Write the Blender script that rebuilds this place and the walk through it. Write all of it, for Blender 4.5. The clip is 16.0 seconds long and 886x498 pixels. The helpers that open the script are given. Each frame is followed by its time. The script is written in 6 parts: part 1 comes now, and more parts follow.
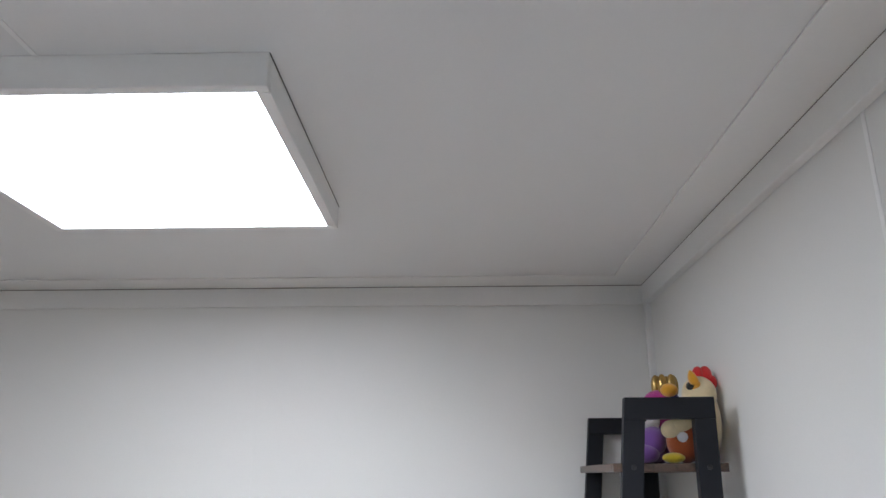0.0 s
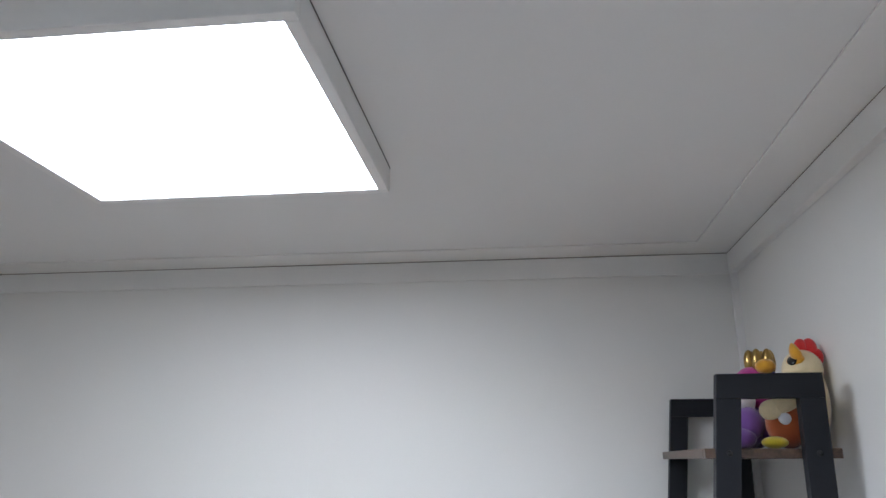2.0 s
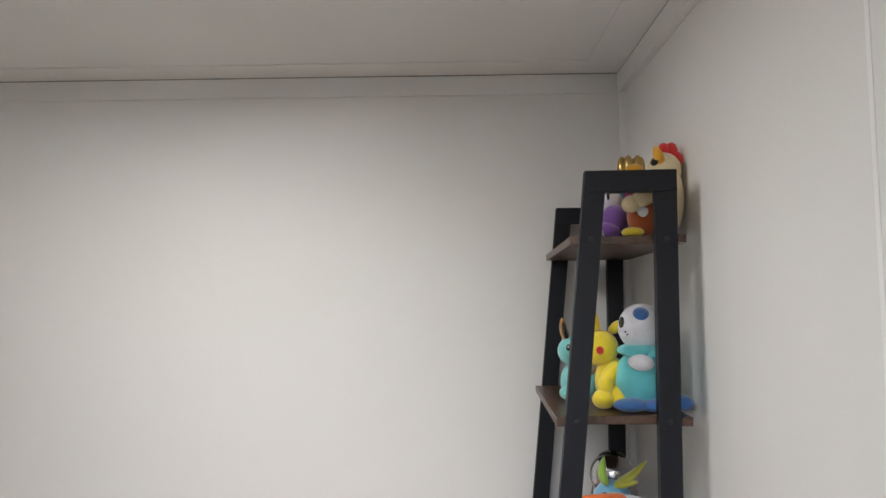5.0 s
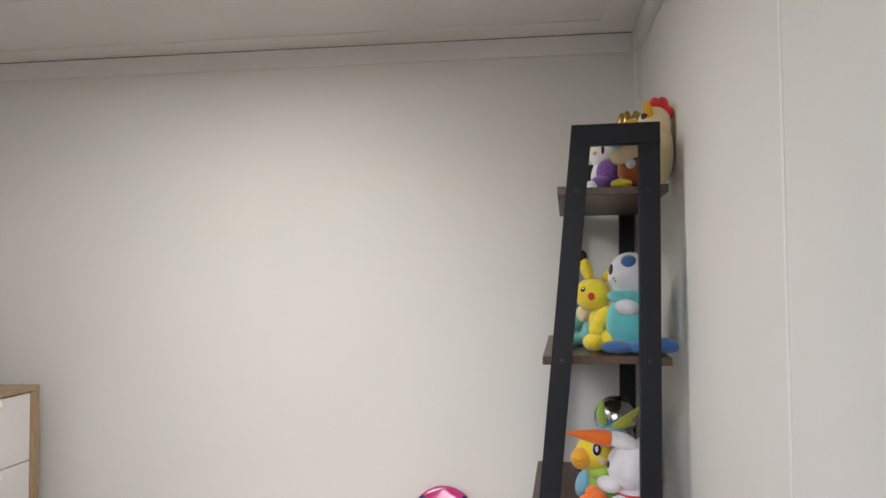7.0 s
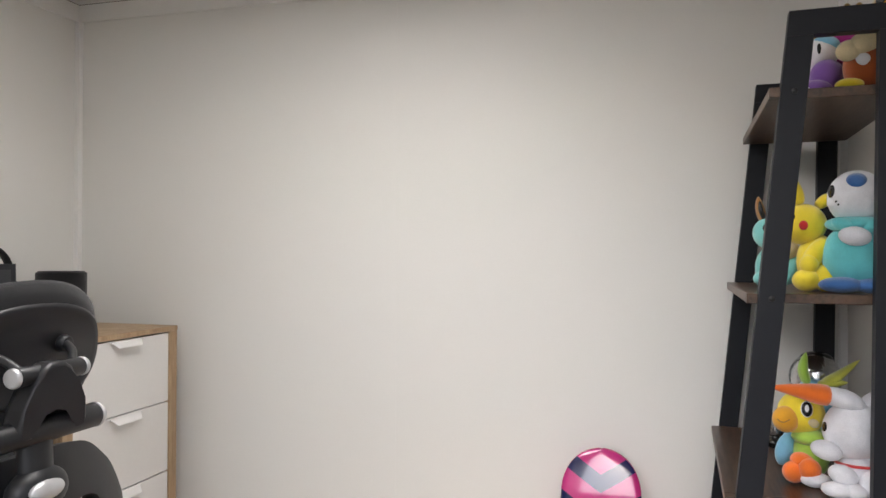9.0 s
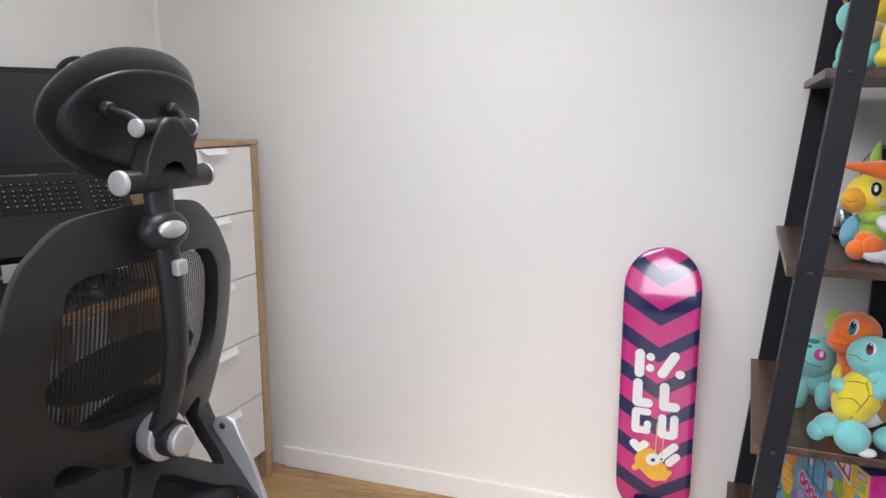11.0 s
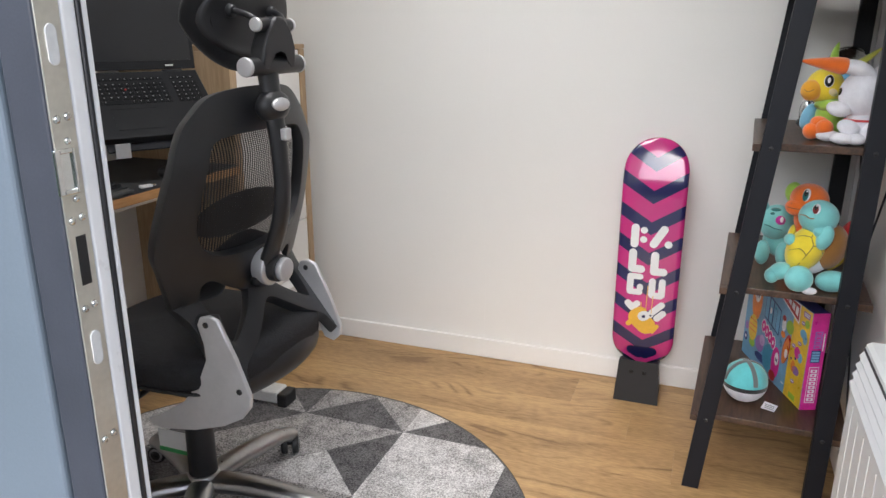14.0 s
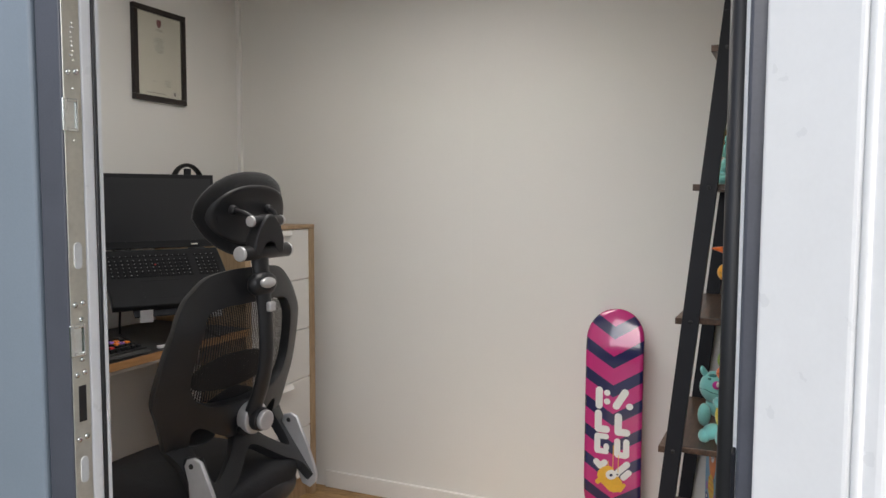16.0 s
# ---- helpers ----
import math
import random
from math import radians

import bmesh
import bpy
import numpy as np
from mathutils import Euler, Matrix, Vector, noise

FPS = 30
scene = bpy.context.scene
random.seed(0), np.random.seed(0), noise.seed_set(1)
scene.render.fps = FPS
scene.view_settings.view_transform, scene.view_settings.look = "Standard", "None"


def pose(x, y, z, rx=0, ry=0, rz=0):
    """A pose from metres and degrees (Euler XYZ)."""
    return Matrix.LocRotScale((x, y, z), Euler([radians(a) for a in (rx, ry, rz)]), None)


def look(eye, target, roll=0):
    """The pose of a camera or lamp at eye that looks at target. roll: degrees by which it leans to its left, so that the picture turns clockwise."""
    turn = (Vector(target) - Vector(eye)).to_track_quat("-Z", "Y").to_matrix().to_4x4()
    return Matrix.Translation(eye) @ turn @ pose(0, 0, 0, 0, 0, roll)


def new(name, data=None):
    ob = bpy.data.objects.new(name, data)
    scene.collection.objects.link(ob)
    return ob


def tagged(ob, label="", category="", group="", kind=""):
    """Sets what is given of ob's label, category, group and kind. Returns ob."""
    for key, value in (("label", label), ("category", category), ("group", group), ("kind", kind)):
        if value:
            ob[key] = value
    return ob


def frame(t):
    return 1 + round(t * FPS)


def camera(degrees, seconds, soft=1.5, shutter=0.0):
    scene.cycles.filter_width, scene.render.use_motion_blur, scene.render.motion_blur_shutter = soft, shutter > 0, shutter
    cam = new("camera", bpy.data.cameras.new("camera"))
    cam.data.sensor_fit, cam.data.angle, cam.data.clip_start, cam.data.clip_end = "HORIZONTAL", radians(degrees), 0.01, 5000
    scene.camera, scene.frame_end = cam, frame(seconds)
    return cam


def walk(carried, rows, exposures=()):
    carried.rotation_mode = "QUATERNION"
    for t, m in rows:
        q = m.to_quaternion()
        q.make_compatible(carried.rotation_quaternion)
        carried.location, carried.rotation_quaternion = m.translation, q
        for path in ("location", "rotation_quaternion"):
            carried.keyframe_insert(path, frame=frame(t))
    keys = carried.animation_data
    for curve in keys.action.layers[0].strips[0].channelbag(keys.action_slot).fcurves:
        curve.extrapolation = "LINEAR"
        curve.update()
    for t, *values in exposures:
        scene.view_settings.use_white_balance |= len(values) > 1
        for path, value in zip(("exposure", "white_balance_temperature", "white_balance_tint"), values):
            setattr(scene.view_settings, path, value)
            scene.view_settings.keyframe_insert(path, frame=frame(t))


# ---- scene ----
cam = camera(62.6, 16.0)
PATH = [
    (0, (0.029, -0.002, 1.708), (-0.01, 1.907, 2.301), -0.2),
    (0.5, (-0.01, -0.009, 1.727), (-0.156, 1.897, 2.316), -0.6),
    (1, (-0.013, 0.018, 1.717), (-0.24, 1.922, 2.287), -0.3),
    (1.5, (0.025, 0.068, 1.681), (-0.218, 1.972, 2.241), -0.1),
    (2, (0.029, 0.159, 1.709), (-0.188, 2.067, 2.267), -0.0),
    (2.5, (0.015, 0.201, 1.688), (-0.139, 2.121, 2.225), -0.1),
    (3, (0.02, 0.211, 1.668), (-0.082, 2.143, 2.175), 0.1),
    (3.5, (0.059, 0.175, 1.645), (0.009, 2.123, 2.095), -0.2),
    (4, (0.072, 0.151, 1.623), (0.047, 2.118, 1.988), -0.6),
    (4.5, (0.08, 0.122, 1.6), (0.055, 2.106, 1.854), -0.7),
    (5, (0.108, 0.085, 1.591), (0.08, 2.08, 1.742), -0.6),
    (7.5, (0.319, -0.029, 1.503), (-0.043, 1.937, 1.574), -0.5),
    (8, (0.287, 0.037, 1.466), (-0.175, 1.982, 1.52), -0.3),
    (8.2, (0.245, 0.074, 1.451), (-0.23, 2.017, 1.493), -0.1),
    (10.5, (0.103, 0.209, 1.369), (-0.581, 2.085, 1.258), -0.0),
    (11, (0.133, 0.081, 1.272), (-0.549, 1.927, 0.913), -0.2),
    (11.5, (0.161, -0.02, 1.18), (-0.495, 1.746, 0.509), -0.1),
    (12, (0.158, -0.088, 1.141), (-0.474, 1.625, 0.324), -0.0),
    (12.5, (0.202, -0.154, 1.169), (-0.431, 1.545, 0.324), -0.1),
    (13, (0.193, -0.198, 1.187), (-0.44, 1.501, 0.343), -0.1),
    (13.5, (0.202, -0.221, 1.208), (-0.443, 1.497, 0.415), -0.0),
    (14, (0.19, -0.318, 1.243), (-0.479, 1.478, 0.671), 0.0),
    (14.5, (0.25, -0.468, 1.293), (-0.448, 1.385, 1.011), -0.0),
    (15, (0.343, -0.514, 1.324), (-0.346, 1.355, 1.145), 0.3),
    (15.5, (0.484, -0.498, 1.303), (-0.244, 1.359, 1.16), 0.0),
    (16, (0.491, -0.522, 1.319), (-0.306, 1.307, 1.176), 0.2),
]
# seconds, stops, kelvin, tint
EXPOSURES = [
    (0.0, 0.78, 5700, 13), (2.0, 0.74, 5550, 12), (3.0, 0.74, 5600, 12), (4.0, 0.70, 5750, 12), (5.0, 0.72, 6300, 13), (7.5, 0.75, 6450, 13), (8.2, 0.78, 6450, 13),
    (10.3, 0.80, 6200, 14), (11.0, 0.95, 6050, 14), (12.0, 1.0, 6050, 14), (13.5, 0.93, 6080, 13), (14.5, 0.70, 6350, 12), (15.2, 0.56, 6450, 12), (16.0, 0.32, 6500, 12),
]
walk(cam, [(t, look(eye, target, roll)) for t, eye, target, roll in PATH], EXPOSURES)

# ---- world and light ----
world = bpy.data.worlds.new("overcast_sky")
scene.world = world
world.use_nodes = True
wn = world.node_tree.nodes
sky = wn.new("ShaderNodeTexSky")
sky.sky_type = "NISHITA"
sky.sun_disc = False
sky.sun_elevation = radians(38)
sky.sun_rotation = radians(172)
sky.air_density, sky.dust_density, sky.ozone_density = 1.0, 3.0, 1.5
world.node_tree.links.new(sky.outputs[0], wn["Background"].inputs[0])
wn["Background"].inputs[1].default_value = 0.15

sun = new("sun", bpy.data.lights.new("sun", "SUN"))
sun.data.energy, sun.data.angle, sun.data.color = 1.5, radians(60), (0.84, 0.93, 1.0)
sun.matrix_world = look((0.25, -2.2, 2.45), (0.1, 0.6, 0.65))

PANEL_GLOW = 8.5


# ---- materials ----
def mat(name, color, rough=0.6, metal=0.0, vary=0.12, scale=8.0, fine=120.0, bump=0.05, stretch=(1, 1, 1), sheen=0.0, coat=0.0, spots=None):
    """A plain painted or moulded surface: base colour with broad blotches, fine grain, roughness wear and relief."""
    m = bpy.data.materials.new(name)
    m.use_nodes = True
    n, l = m.node_tree.nodes, m.node_tree.links
    b = n["Principled BSDF"]
    tc = n.new("ShaderNodeTexCoord")
    mp = n.new("ShaderNodeMapping")
    mp.inputs["Scale"].default_value = stretch
    l.new(tc.outputs["Object"], mp.inputs[0])
    big = n.new("ShaderNodeTexNoise")
    big.inputs["Scale"].default_value, big.inputs["Detail"].default_value = scale, 4
    small = n.new("ShaderNodeTexNoise")
    small.inputs["Scale"].default_value, small.inputs["Detail"].default_value = fine, 3
    for t in (big, small):
        l.new(mp.outputs[0], t.inputs["Vector"])
    add = n.new("ShaderNodeMath")
    add.operation = "MULTIPLY_ADD"
    add.inputs[1].default_value = 0.5
    l.new(small.outputs[0], add.inputs[0])
    l.new(big.outputs[0], add.inputs[2])
    ramp = n.new("ShaderNodeValToRGB")
    lo, hi = [max(0, c * (1 - vary)) for c in color], [min(1, c * (1 + vary)) for c in (spots or color)]
    ramp.color_ramp.elements[0].position, ramp.color_ramp.elements[1].position = 0.5, 1.0
    ramp.color_ramp.elements[0].color, ramp.color_ramp.elements[1].color = (*lo, 1), (*hi, 1)
    l.new(add.outputs[0], ramp.inputs[0])
    l.new(ramp.outputs[0], b.inputs["Base Color"])
    rr = n.new("ShaderNodeMapRange")
    rr.inputs["To Min"].default_value, rr.inputs["To Max"].default_value = max(0.02, rough - 0.08), min(1, rough + 0.08)
    l.new(big.outputs[0], rr.inputs[0])
    l.new(rr.outputs[0], b.inputs["Roughness"])
    b.inputs["Metallic"].default_value = metal
    b.inputs["Sheen Weight"].default_value = sheen
    b.inputs["Coat Weight"].default_value = coat
    b.inputs["Coat Roughness"].default_value = 0.06
    if bump:
        bp = n.new("ShaderNodeBump")
        bp.inputs["Strength"].default_value, bp.inputs["Distance"].default_value = bump, 0.002
        l.new(small.outputs[0], bp.inputs["Height"])
        l.new(bp.outputs[0], b.inputs["Normal"])
    return m


def wood(name, light, dark, grain_axis="X", rough=0.45, ring=14.0, per_object=True, stretch=None, figure_mix=(0.16, 1.0, 0.0), tone_by=0.14, span=(0.3, 0.8), lines=0.0, pore=16.0):
    """Sawn wood: long grain along one axis, cathedral figure, pores, and a tone of its own for each piece."""
    m = bpy.data.materials.new(name)
    m.use_nodes = True
    n, l = m.node_tree.nodes, m.node_tree.links
    b = n["Principled BSDF"]
    tc, mp, info = n.new("ShaderNodeTexCoord"), n.new("ShaderNodeMapping"), n.new("ShaderNodeObjectInfo")
    sc = {"X": (0.9, 9, 9), "Y": (9, 0.9, 9), "Z": (9, 9, 0.9)}[grain_axis] if stretch is None else stretch
    mp.inputs["Scale"].default_value = sc
    l.new(tc.outputs["Object"], mp.inputs[0])
    off = n.new("ShaderNodeMath")
    off.operation = "MULTIPLY"
    off.inputs[1].default_value = 37.0 if per_object else 0.0
    l.new(info.outputs["Random"], off.inputs[0])
    comb = n.new("ShaderNodeCombineXYZ")
    for k in range(3):
        l.new(off.outputs[0], comb.inputs[k])
    l.new(comb.outputs[0], mp.inputs["Location"])
    figure = n.new("ShaderNodeTexNoise")
    figure.inputs["Scale"].default_value, figure.inputs["Detail"].default_value, figure.inputs["Distortion"].default_value = 1.1, 5, 1.6
    rings = n.new("ShaderNodeMath")
    rings.operation = "MULTIPLY"
    rings.inputs[1].default_value = ring
    wave = n.new("ShaderNodeMath")
    wave.operation = "SINE"
    pores = n.new("ShaderNodeTexNoise")
    pores.inputs["Scale"].default_value, pores.inputs["Detail"].default_value = pore, 6
    l.new(mp.outputs[0], figure.inputs["Vector"])
    l.new(mp.outputs[0], pores.inputs["Vector"])
    l.new(figure.outputs[0], rings.inputs[0])
    l.new(rings.outputs[0], wave.inputs[0])
    mix = n.new("ShaderNodeMath")
    mix.operation = "MULTIPLY_ADD"
    mix.inputs[1].default_value = figure_mix[0]
    l.new(wave.outputs[0], mix.inputs[0])
    fine = n.new("ShaderNodeMath")
    fine.operation = "MULTIPLY"
    fine.inputs[1].default_value = figure_mix[1]
    l.new(pores.outputs[0], fine.inputs[0])
    broad = n.new("ShaderNodeTexNoise")
    broad.inputs["Scale"].default_value, broad.inputs["Detail"].default_value = 0.8, 3
    l.new(mp.outputs[0], broad.inputs["Vector"])
    wide = n.new("ShaderNodeMath")
    wide.operation = "MULTIPLY_ADD"
    wide.inputs[1].default_value = figure_mix[2]
    l.new(broad.outputs[0], wide.inputs[0])
    l.new(fine.outputs[0], wide.inputs[2])
    l.new(wide.outputs[0], mix.inputs[2])
    tone = n.new("ShaderNodeMath")
    tone.operation = "MULTIPLY_ADD"
    tone.inputs[1].default_value = tone_by
    l.new(info.outputs["Random"], tone.inputs[0])
    l.new(mix.outputs[0], tone.inputs[2])
    ramp = n.new("ShaderNodeValToRGB")
    ramp.color_ramp.elements[0].position, ramp.color_ramp.elements[1].position = span
    ramp.color_ramp.elements[0].color, ramp.color_ramp.elements[1].color = (*dark, 1), (*light, 1)
    last = tone.outputs[0]
    if lines:
        # thin late-wood lines, stronger in some places than in others, and a few knots
        def step(kind, x, y, z=0.0):
            o = n.new("ShaderNodeMath")
            o.operation = kind
            for k, v in enumerate((x, y, z)):
                if isinstance(v, float):
                    o.inputs[k].default_value = v
                else:
                    l.new(v, o.inputs[k])
            return o.outputs[0]

        broad_rings = n.new("ShaderNodeTexNoise")
        broad_rings.inputs["Scale"].default_value, broad_rings.inputs["Detail"].default_value, broad_rings.inputs["Distortion"].default_value = 1.0, 1.2, 0.5
        l.new(mp.outputs[0], broad_rings.inputs["Vector"])
        thin = step("POWER", step("MULTIPLY_ADD", step("SINE", step("MULTIPLY", broad_rings.outputs[0], ring), 0.0), 0.5, 0.5), 3.5)
        patchy = n.new("ShaderNodeTexNoise")
        patchy.inputs["Scale"].default_value, patchy.inputs["Detail"].default_value = 1.7, 2
        l.new(mp.outputs[0], patchy.inputs["Vector"])
        where = step("MAXIMUM", step("MULTIPLY_ADD", patchy.outputs[0], 5.0, -2.2), 0.12)
        last = step("MULTIPLY_ADD", step("MULTIPLY", thin, step("MINIMUM", where, 1.0)), -lines, last)
        knot = n.new("ShaderNodeTexVoronoi")
        knot.inputs["Scale"].default_value = 1.0
        l.new(mp.outputs[0], knot.inputs["Vector"])
        spot = step("MAXIMUM", step("MULTIPLY_ADD", knot.outputs["Distance"], -7.0, 1.0), 0.0)
        last = step("MULTIPLY_ADD", spot, -1.6 * lines, last)
    l.new(last, ramp.inputs[0])
    l.new(ramp.outputs[0], b.inputs["Base Color"])
    b.inputs["Roughness"].default_value = rough
    bp = n.new("ShaderNodeBump")
    bp.inputs["Strength"].default_value, bp.inputs["Distance"].default_value = 0.12, 0.001
    l.new(pores.outputs[0], bp.inputs["Height"])
    l.new(bp.outputs[0], b.inputs["Normal"])
    return m


def netting(name, color):
    """Woven office-chair mesh: dark threads with small lens-shaped holes between them."""
    m = bpy.data.materials.new(name)
    m.use_nodes = True
    n, l = m.node_tree.nodes, m.node_tree.links
    b = n["Principled BSDF"]
    b.inputs["Base Color"].default_value, b.inputs["Roughness"].default_value = (*color, 1), 0.7
    tc = n.new("ShaderNodeTexCoord")
    sep = n.new("ShaderNodeSeparateXYZ")
    l.new(tc.outputs["Object"], sep.inputs[0])

    def op(kind, a, c):
        o = n.new("ShaderNodeMath")
        o.operation = kind
        for k, v in enumerate((a, c)):
            if v is None:
                continue
            if isinstance(v, (int, float)):
                o.inputs[k].default_value = v
            else:
                l.new(v, o.inputs[k])
        return o.outputs[0]

    a = op("SINE", op("MULTIPLY", op("ADD", sep.outputs[1], op("MULTIPLY", sep.outputs[2], 1.9)), 420.0), None)
    c = op("SINE", op("MULTIPLY", op("SUBTRACT", sep.outputs[1], op("MULTIPLY", sep.outputs[2], 1.9)), 420.0), None)
    hole = op("MULTIPLY", op("GREATER_THAN", op("MULTIPLY", a, c), 0.30), 0.85)
    clear = n.new("ShaderNodeBsdfTransparent")
    mix = n.new("ShaderNodeMixShader")
    l.new(hole, mix.inputs[0])
    l.new(b.outputs[0], mix.inputs[1])
    l.new(clear.outputs[0], mix.inputs[2])
    l.new(mix.outputs[0], n["Material Output"].inputs[0])
    return m


def chevrons(name, one, two):
    """Glossy lacquered deck with V-shaped bands in two colours."""
    m = mat(name, one, rough=0.18, vary=0.06, coat=0.7, bump=0.0)
    n, l = m.node_tree.nodes, m.node_tree.links
    b = n["Principled BSDF"]
    tc, sep = n.new("ShaderNodeTexCoord"), n.new("ShaderNodeSeparateXYZ")
    l.new(tc.outputs["Object"], sep.inputs[0])
    ab = n.new("ShaderNodeMath")
    ab.operation = "ABSOLUTE"
    l.new(sep.outputs[0], ab.inputs[0])
    v = n.new("ShaderNodeMath")
    v.operation = "MULTIPLY_ADD"
    v.inputs[1].default_value = -0.62
    b.inputs["Coat Weight"].default_value, b.inputs["Coat IOR"].default_value = 1.0, 1.5
    l.new(ab.outputs[0], v.inputs[0])
    l.new(sep.outputs[2], v.inputs[2])
    sc = n.new("ShaderNodeMath")
    sc.operation = "MULTIPLY_ADD"
    sc.inputs[1].default_value, sc.inputs[2].default_value = 1 / 0.105, 0.03
    l.new(v.outputs[0], sc.inputs[0])
    fr = n.new("ShaderNodeMath")
    fr.operation = "FRACT"
    l.new(sc.outputs[0], fr.inputs[0])
    gt = n.new("ShaderNodeMath")
    gt.operation = "GREATER_THAN"
    gt.inputs[1].default_value = 0.58
    l.new(fr.outputs[0], gt.inputs[0])
    mix = n.new("ShaderNodeMix")
    mix.data_type = "RGBA"
    l.new(gt.outputs[0], mix.inputs[0])
    mix.inputs[6].default_value, mix.inputs[7].default_value = (*one, 1), (*two, 1)
    l.new(mix.outputs[2], b.inputs["Base Color"])
    return m


WALL = mat("wall_white_panel", (0.80, 0.79, 0.76), 0.55, vary=0.02, scale=1.5, fine=260, bump=0.03)
CEIL = mat("ceiling_white_panel", (0.78, 0.775, 0.76), 0.6, vary=0.02, scale=1.5, fine=260, bump=0.03)
TRIM = mat("trim_white_satin", (0.82, 0.81, 0.785), 0.4, vary=0.02, scale=3, bump=0.02)
JOINT = mat("joint_white_plastic", (0.88, 0.87, 0.85), 0.4, vary=0.02, scale=3, bump=0.02)
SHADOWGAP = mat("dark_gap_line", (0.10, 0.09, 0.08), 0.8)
CORNICESHADE = mat("painted_cornice_shade", (0.26, 0.24, 0.21), 0.8)
UPVC = mat("white_upvc", (0.80, 0.805, 0.80), 0.3, vary=0.02, scale=30, fine=200, bump=0.02)
SLATE = mat("slate_grey_foil", (0.054, 0.058, 0.073), 0.42, vary=0.12, scale=14, fine=300, bump=0.1)
# anthracite lightened to blue-grey: the sky's reflection is in the base colour
BLUEGREY = mat("sky_sheen_panel", (0.165, 0.20, 0.235), 0.35, vary=0.08, scale=3, fine=400, bump=0.06)
def dull(m, level):
    m.node_tree.nodes["Principled BSDF"].inputs["Specular IOR Level"].default_value = level
    return m


RUBBER = mat("black_rubber", (0.012, 0.012, 0.013), 0.5)
ZINC = mat("zinc_plate", (0.62, 0.60, 0.53), 0.35, metal=0.75, vary=0.1, scale=20, bump=0.02)
STEEL = mat("bright_steel", (0.75, 0.77, 0.76), 0.18, metal=1.0, vary=0.08, scale=30)
SILVER = mat("silver_painted_metal", (0.60, 0.60, 0.61), 0.36, metal=0.5, vary=0.05, scale=20, bump=0.02)
POLISHED = mat("polished_grey_alloy", (0.44, 0.435, 0.43), 0.3, metal=1.0, vary=0.1, scale=20, bump=0.01)
BLACK = dull(mat("black_plastic", (0.016, 0.0165, 0.0185), 0.42, vary=0.2, scale=12, fine=500, bump=0.08), 0.45)
BLACKSOFT = dull(mat("black_fabric", (0.012, 0.012, 0.013), 0.9, vary=0.3, scale=20, fine=700, bump=0.4, sheen=0.2), 0.22)
BLACKMETAL = dull(mat("black_powder_coat", (0.0095, 0.0105, 0.0145), 0.5, vary=0.15, scale=10, fine=600, bump=0.08), 0.28)
GREYCASTER = mat("grey_caster_ring", (0.30, 0.30, 0.31), 0.5)
MESH = netting("chair_netting", (0.010, 0.010, 0.011))
SEATNET = dull(mat("seat_mesh_fabric", (0.010, 0.0105, 0.013), 0.7, vary=0.5, scale=60, fine=260, bump=1.0), 0.4)
OAK = wood("oak_floor", (0.57, 0.365, 0.165), (0.22, 0.122, 0.045), "X", 0.40, 85.0, True, (1.2, 6.0, 6.0), (0.0, 0.40, 0.60), 0.06, (0.30, 0.64), 0.20, 26.0)
OAKEDGE = wood("oak_veneer", (0.46, 0.33, 0.20), (0.32, 0.21, 0.115), "Z", 0.5, 6)
OAKTOP = wood("oak_desk_edge", (0.50, 0.27, 0.10), (0.33, 0.16, 0.055), "Y", 0.5, 8)
WALNUT = wood("dark_rustic_board", (0.105, 0.058, 0.034), (0.035, 0.019, 0.012), "Y", 0.36, 12)
DRAWER = mat("white_drawer_front", (0.80, 0.79, 0.77), 0.35, vary=0.02, scale=3, bump=0.01)
DESKBLACK = mat("black_desk_surface", (0.02, 0.021, 0.023), 0.55, vary=0.2, scale=6, fine=500, bump=0.08)
SCREEN = dull(mat("dark_screen", (0.016, 0.017, 0.020), 0.28, vary=0.02, scale=1.2, bump=0.0), 0.5)
LAPTOP = dull(mat("laptop_shell", (0.022, 0.023, 0.025), 0.4, vary=0.1, fine=600, bump=0.03), 0.15)
KEYBLACK = dull(mat("laptop_keys", (0.010, 0.0105, 0.012), 0.5), 0.2)
LEGEND = mat("key_legend", (0.34, 0.34, 0.35), 0.6)
PAPER = mat("cream_paper", (0.66, 0.63, 0.52), 0.7, vary=0.03, scale=5, bump=0.02)
INK = mat("grey_ink", (0.24, 0.22, 0.20), 0.8)
CREST = mat("dark_red_crest", (0.20, 0.05, 0.05), 0.8)
FRAMEBLACK = mat("black_frame_wood", (0.018, 0.012, 0.010), 0.35, vary=0.2, fine=200)
WHITE = mat("white_print", (0.80, 0.80, 0.80), 0.35, vary=0.03, bump=0.0)
DECK = chevrons("skateboard_lacquer", (0.54, 0.028, 0.20), (0.016, 0.017, 0.085))
MAPLE = mat("maple_ply", (0.45, 0.05, 0.16), 0.5)
YELLOWPRINT = mat("yellow_print", (0.80, 0.45, 0.05), 0.35, bump=0.0)
GREENTAG = mat("green_print", (0.05, 0.35, 0.10), 0.6)
EYEPRINT = mat("navy_print", (0.010, 0.011, 0.06), 0.25, bump=0.0)
HEATER = mat("white_heater_steel", (0.78, 0.79, 0.79), 0.35, vary=0.02, scale=5, bump=0.02)
DARKSLOT = mat("heater_slot", (0.06, 0.06, 0.06), 0.7)


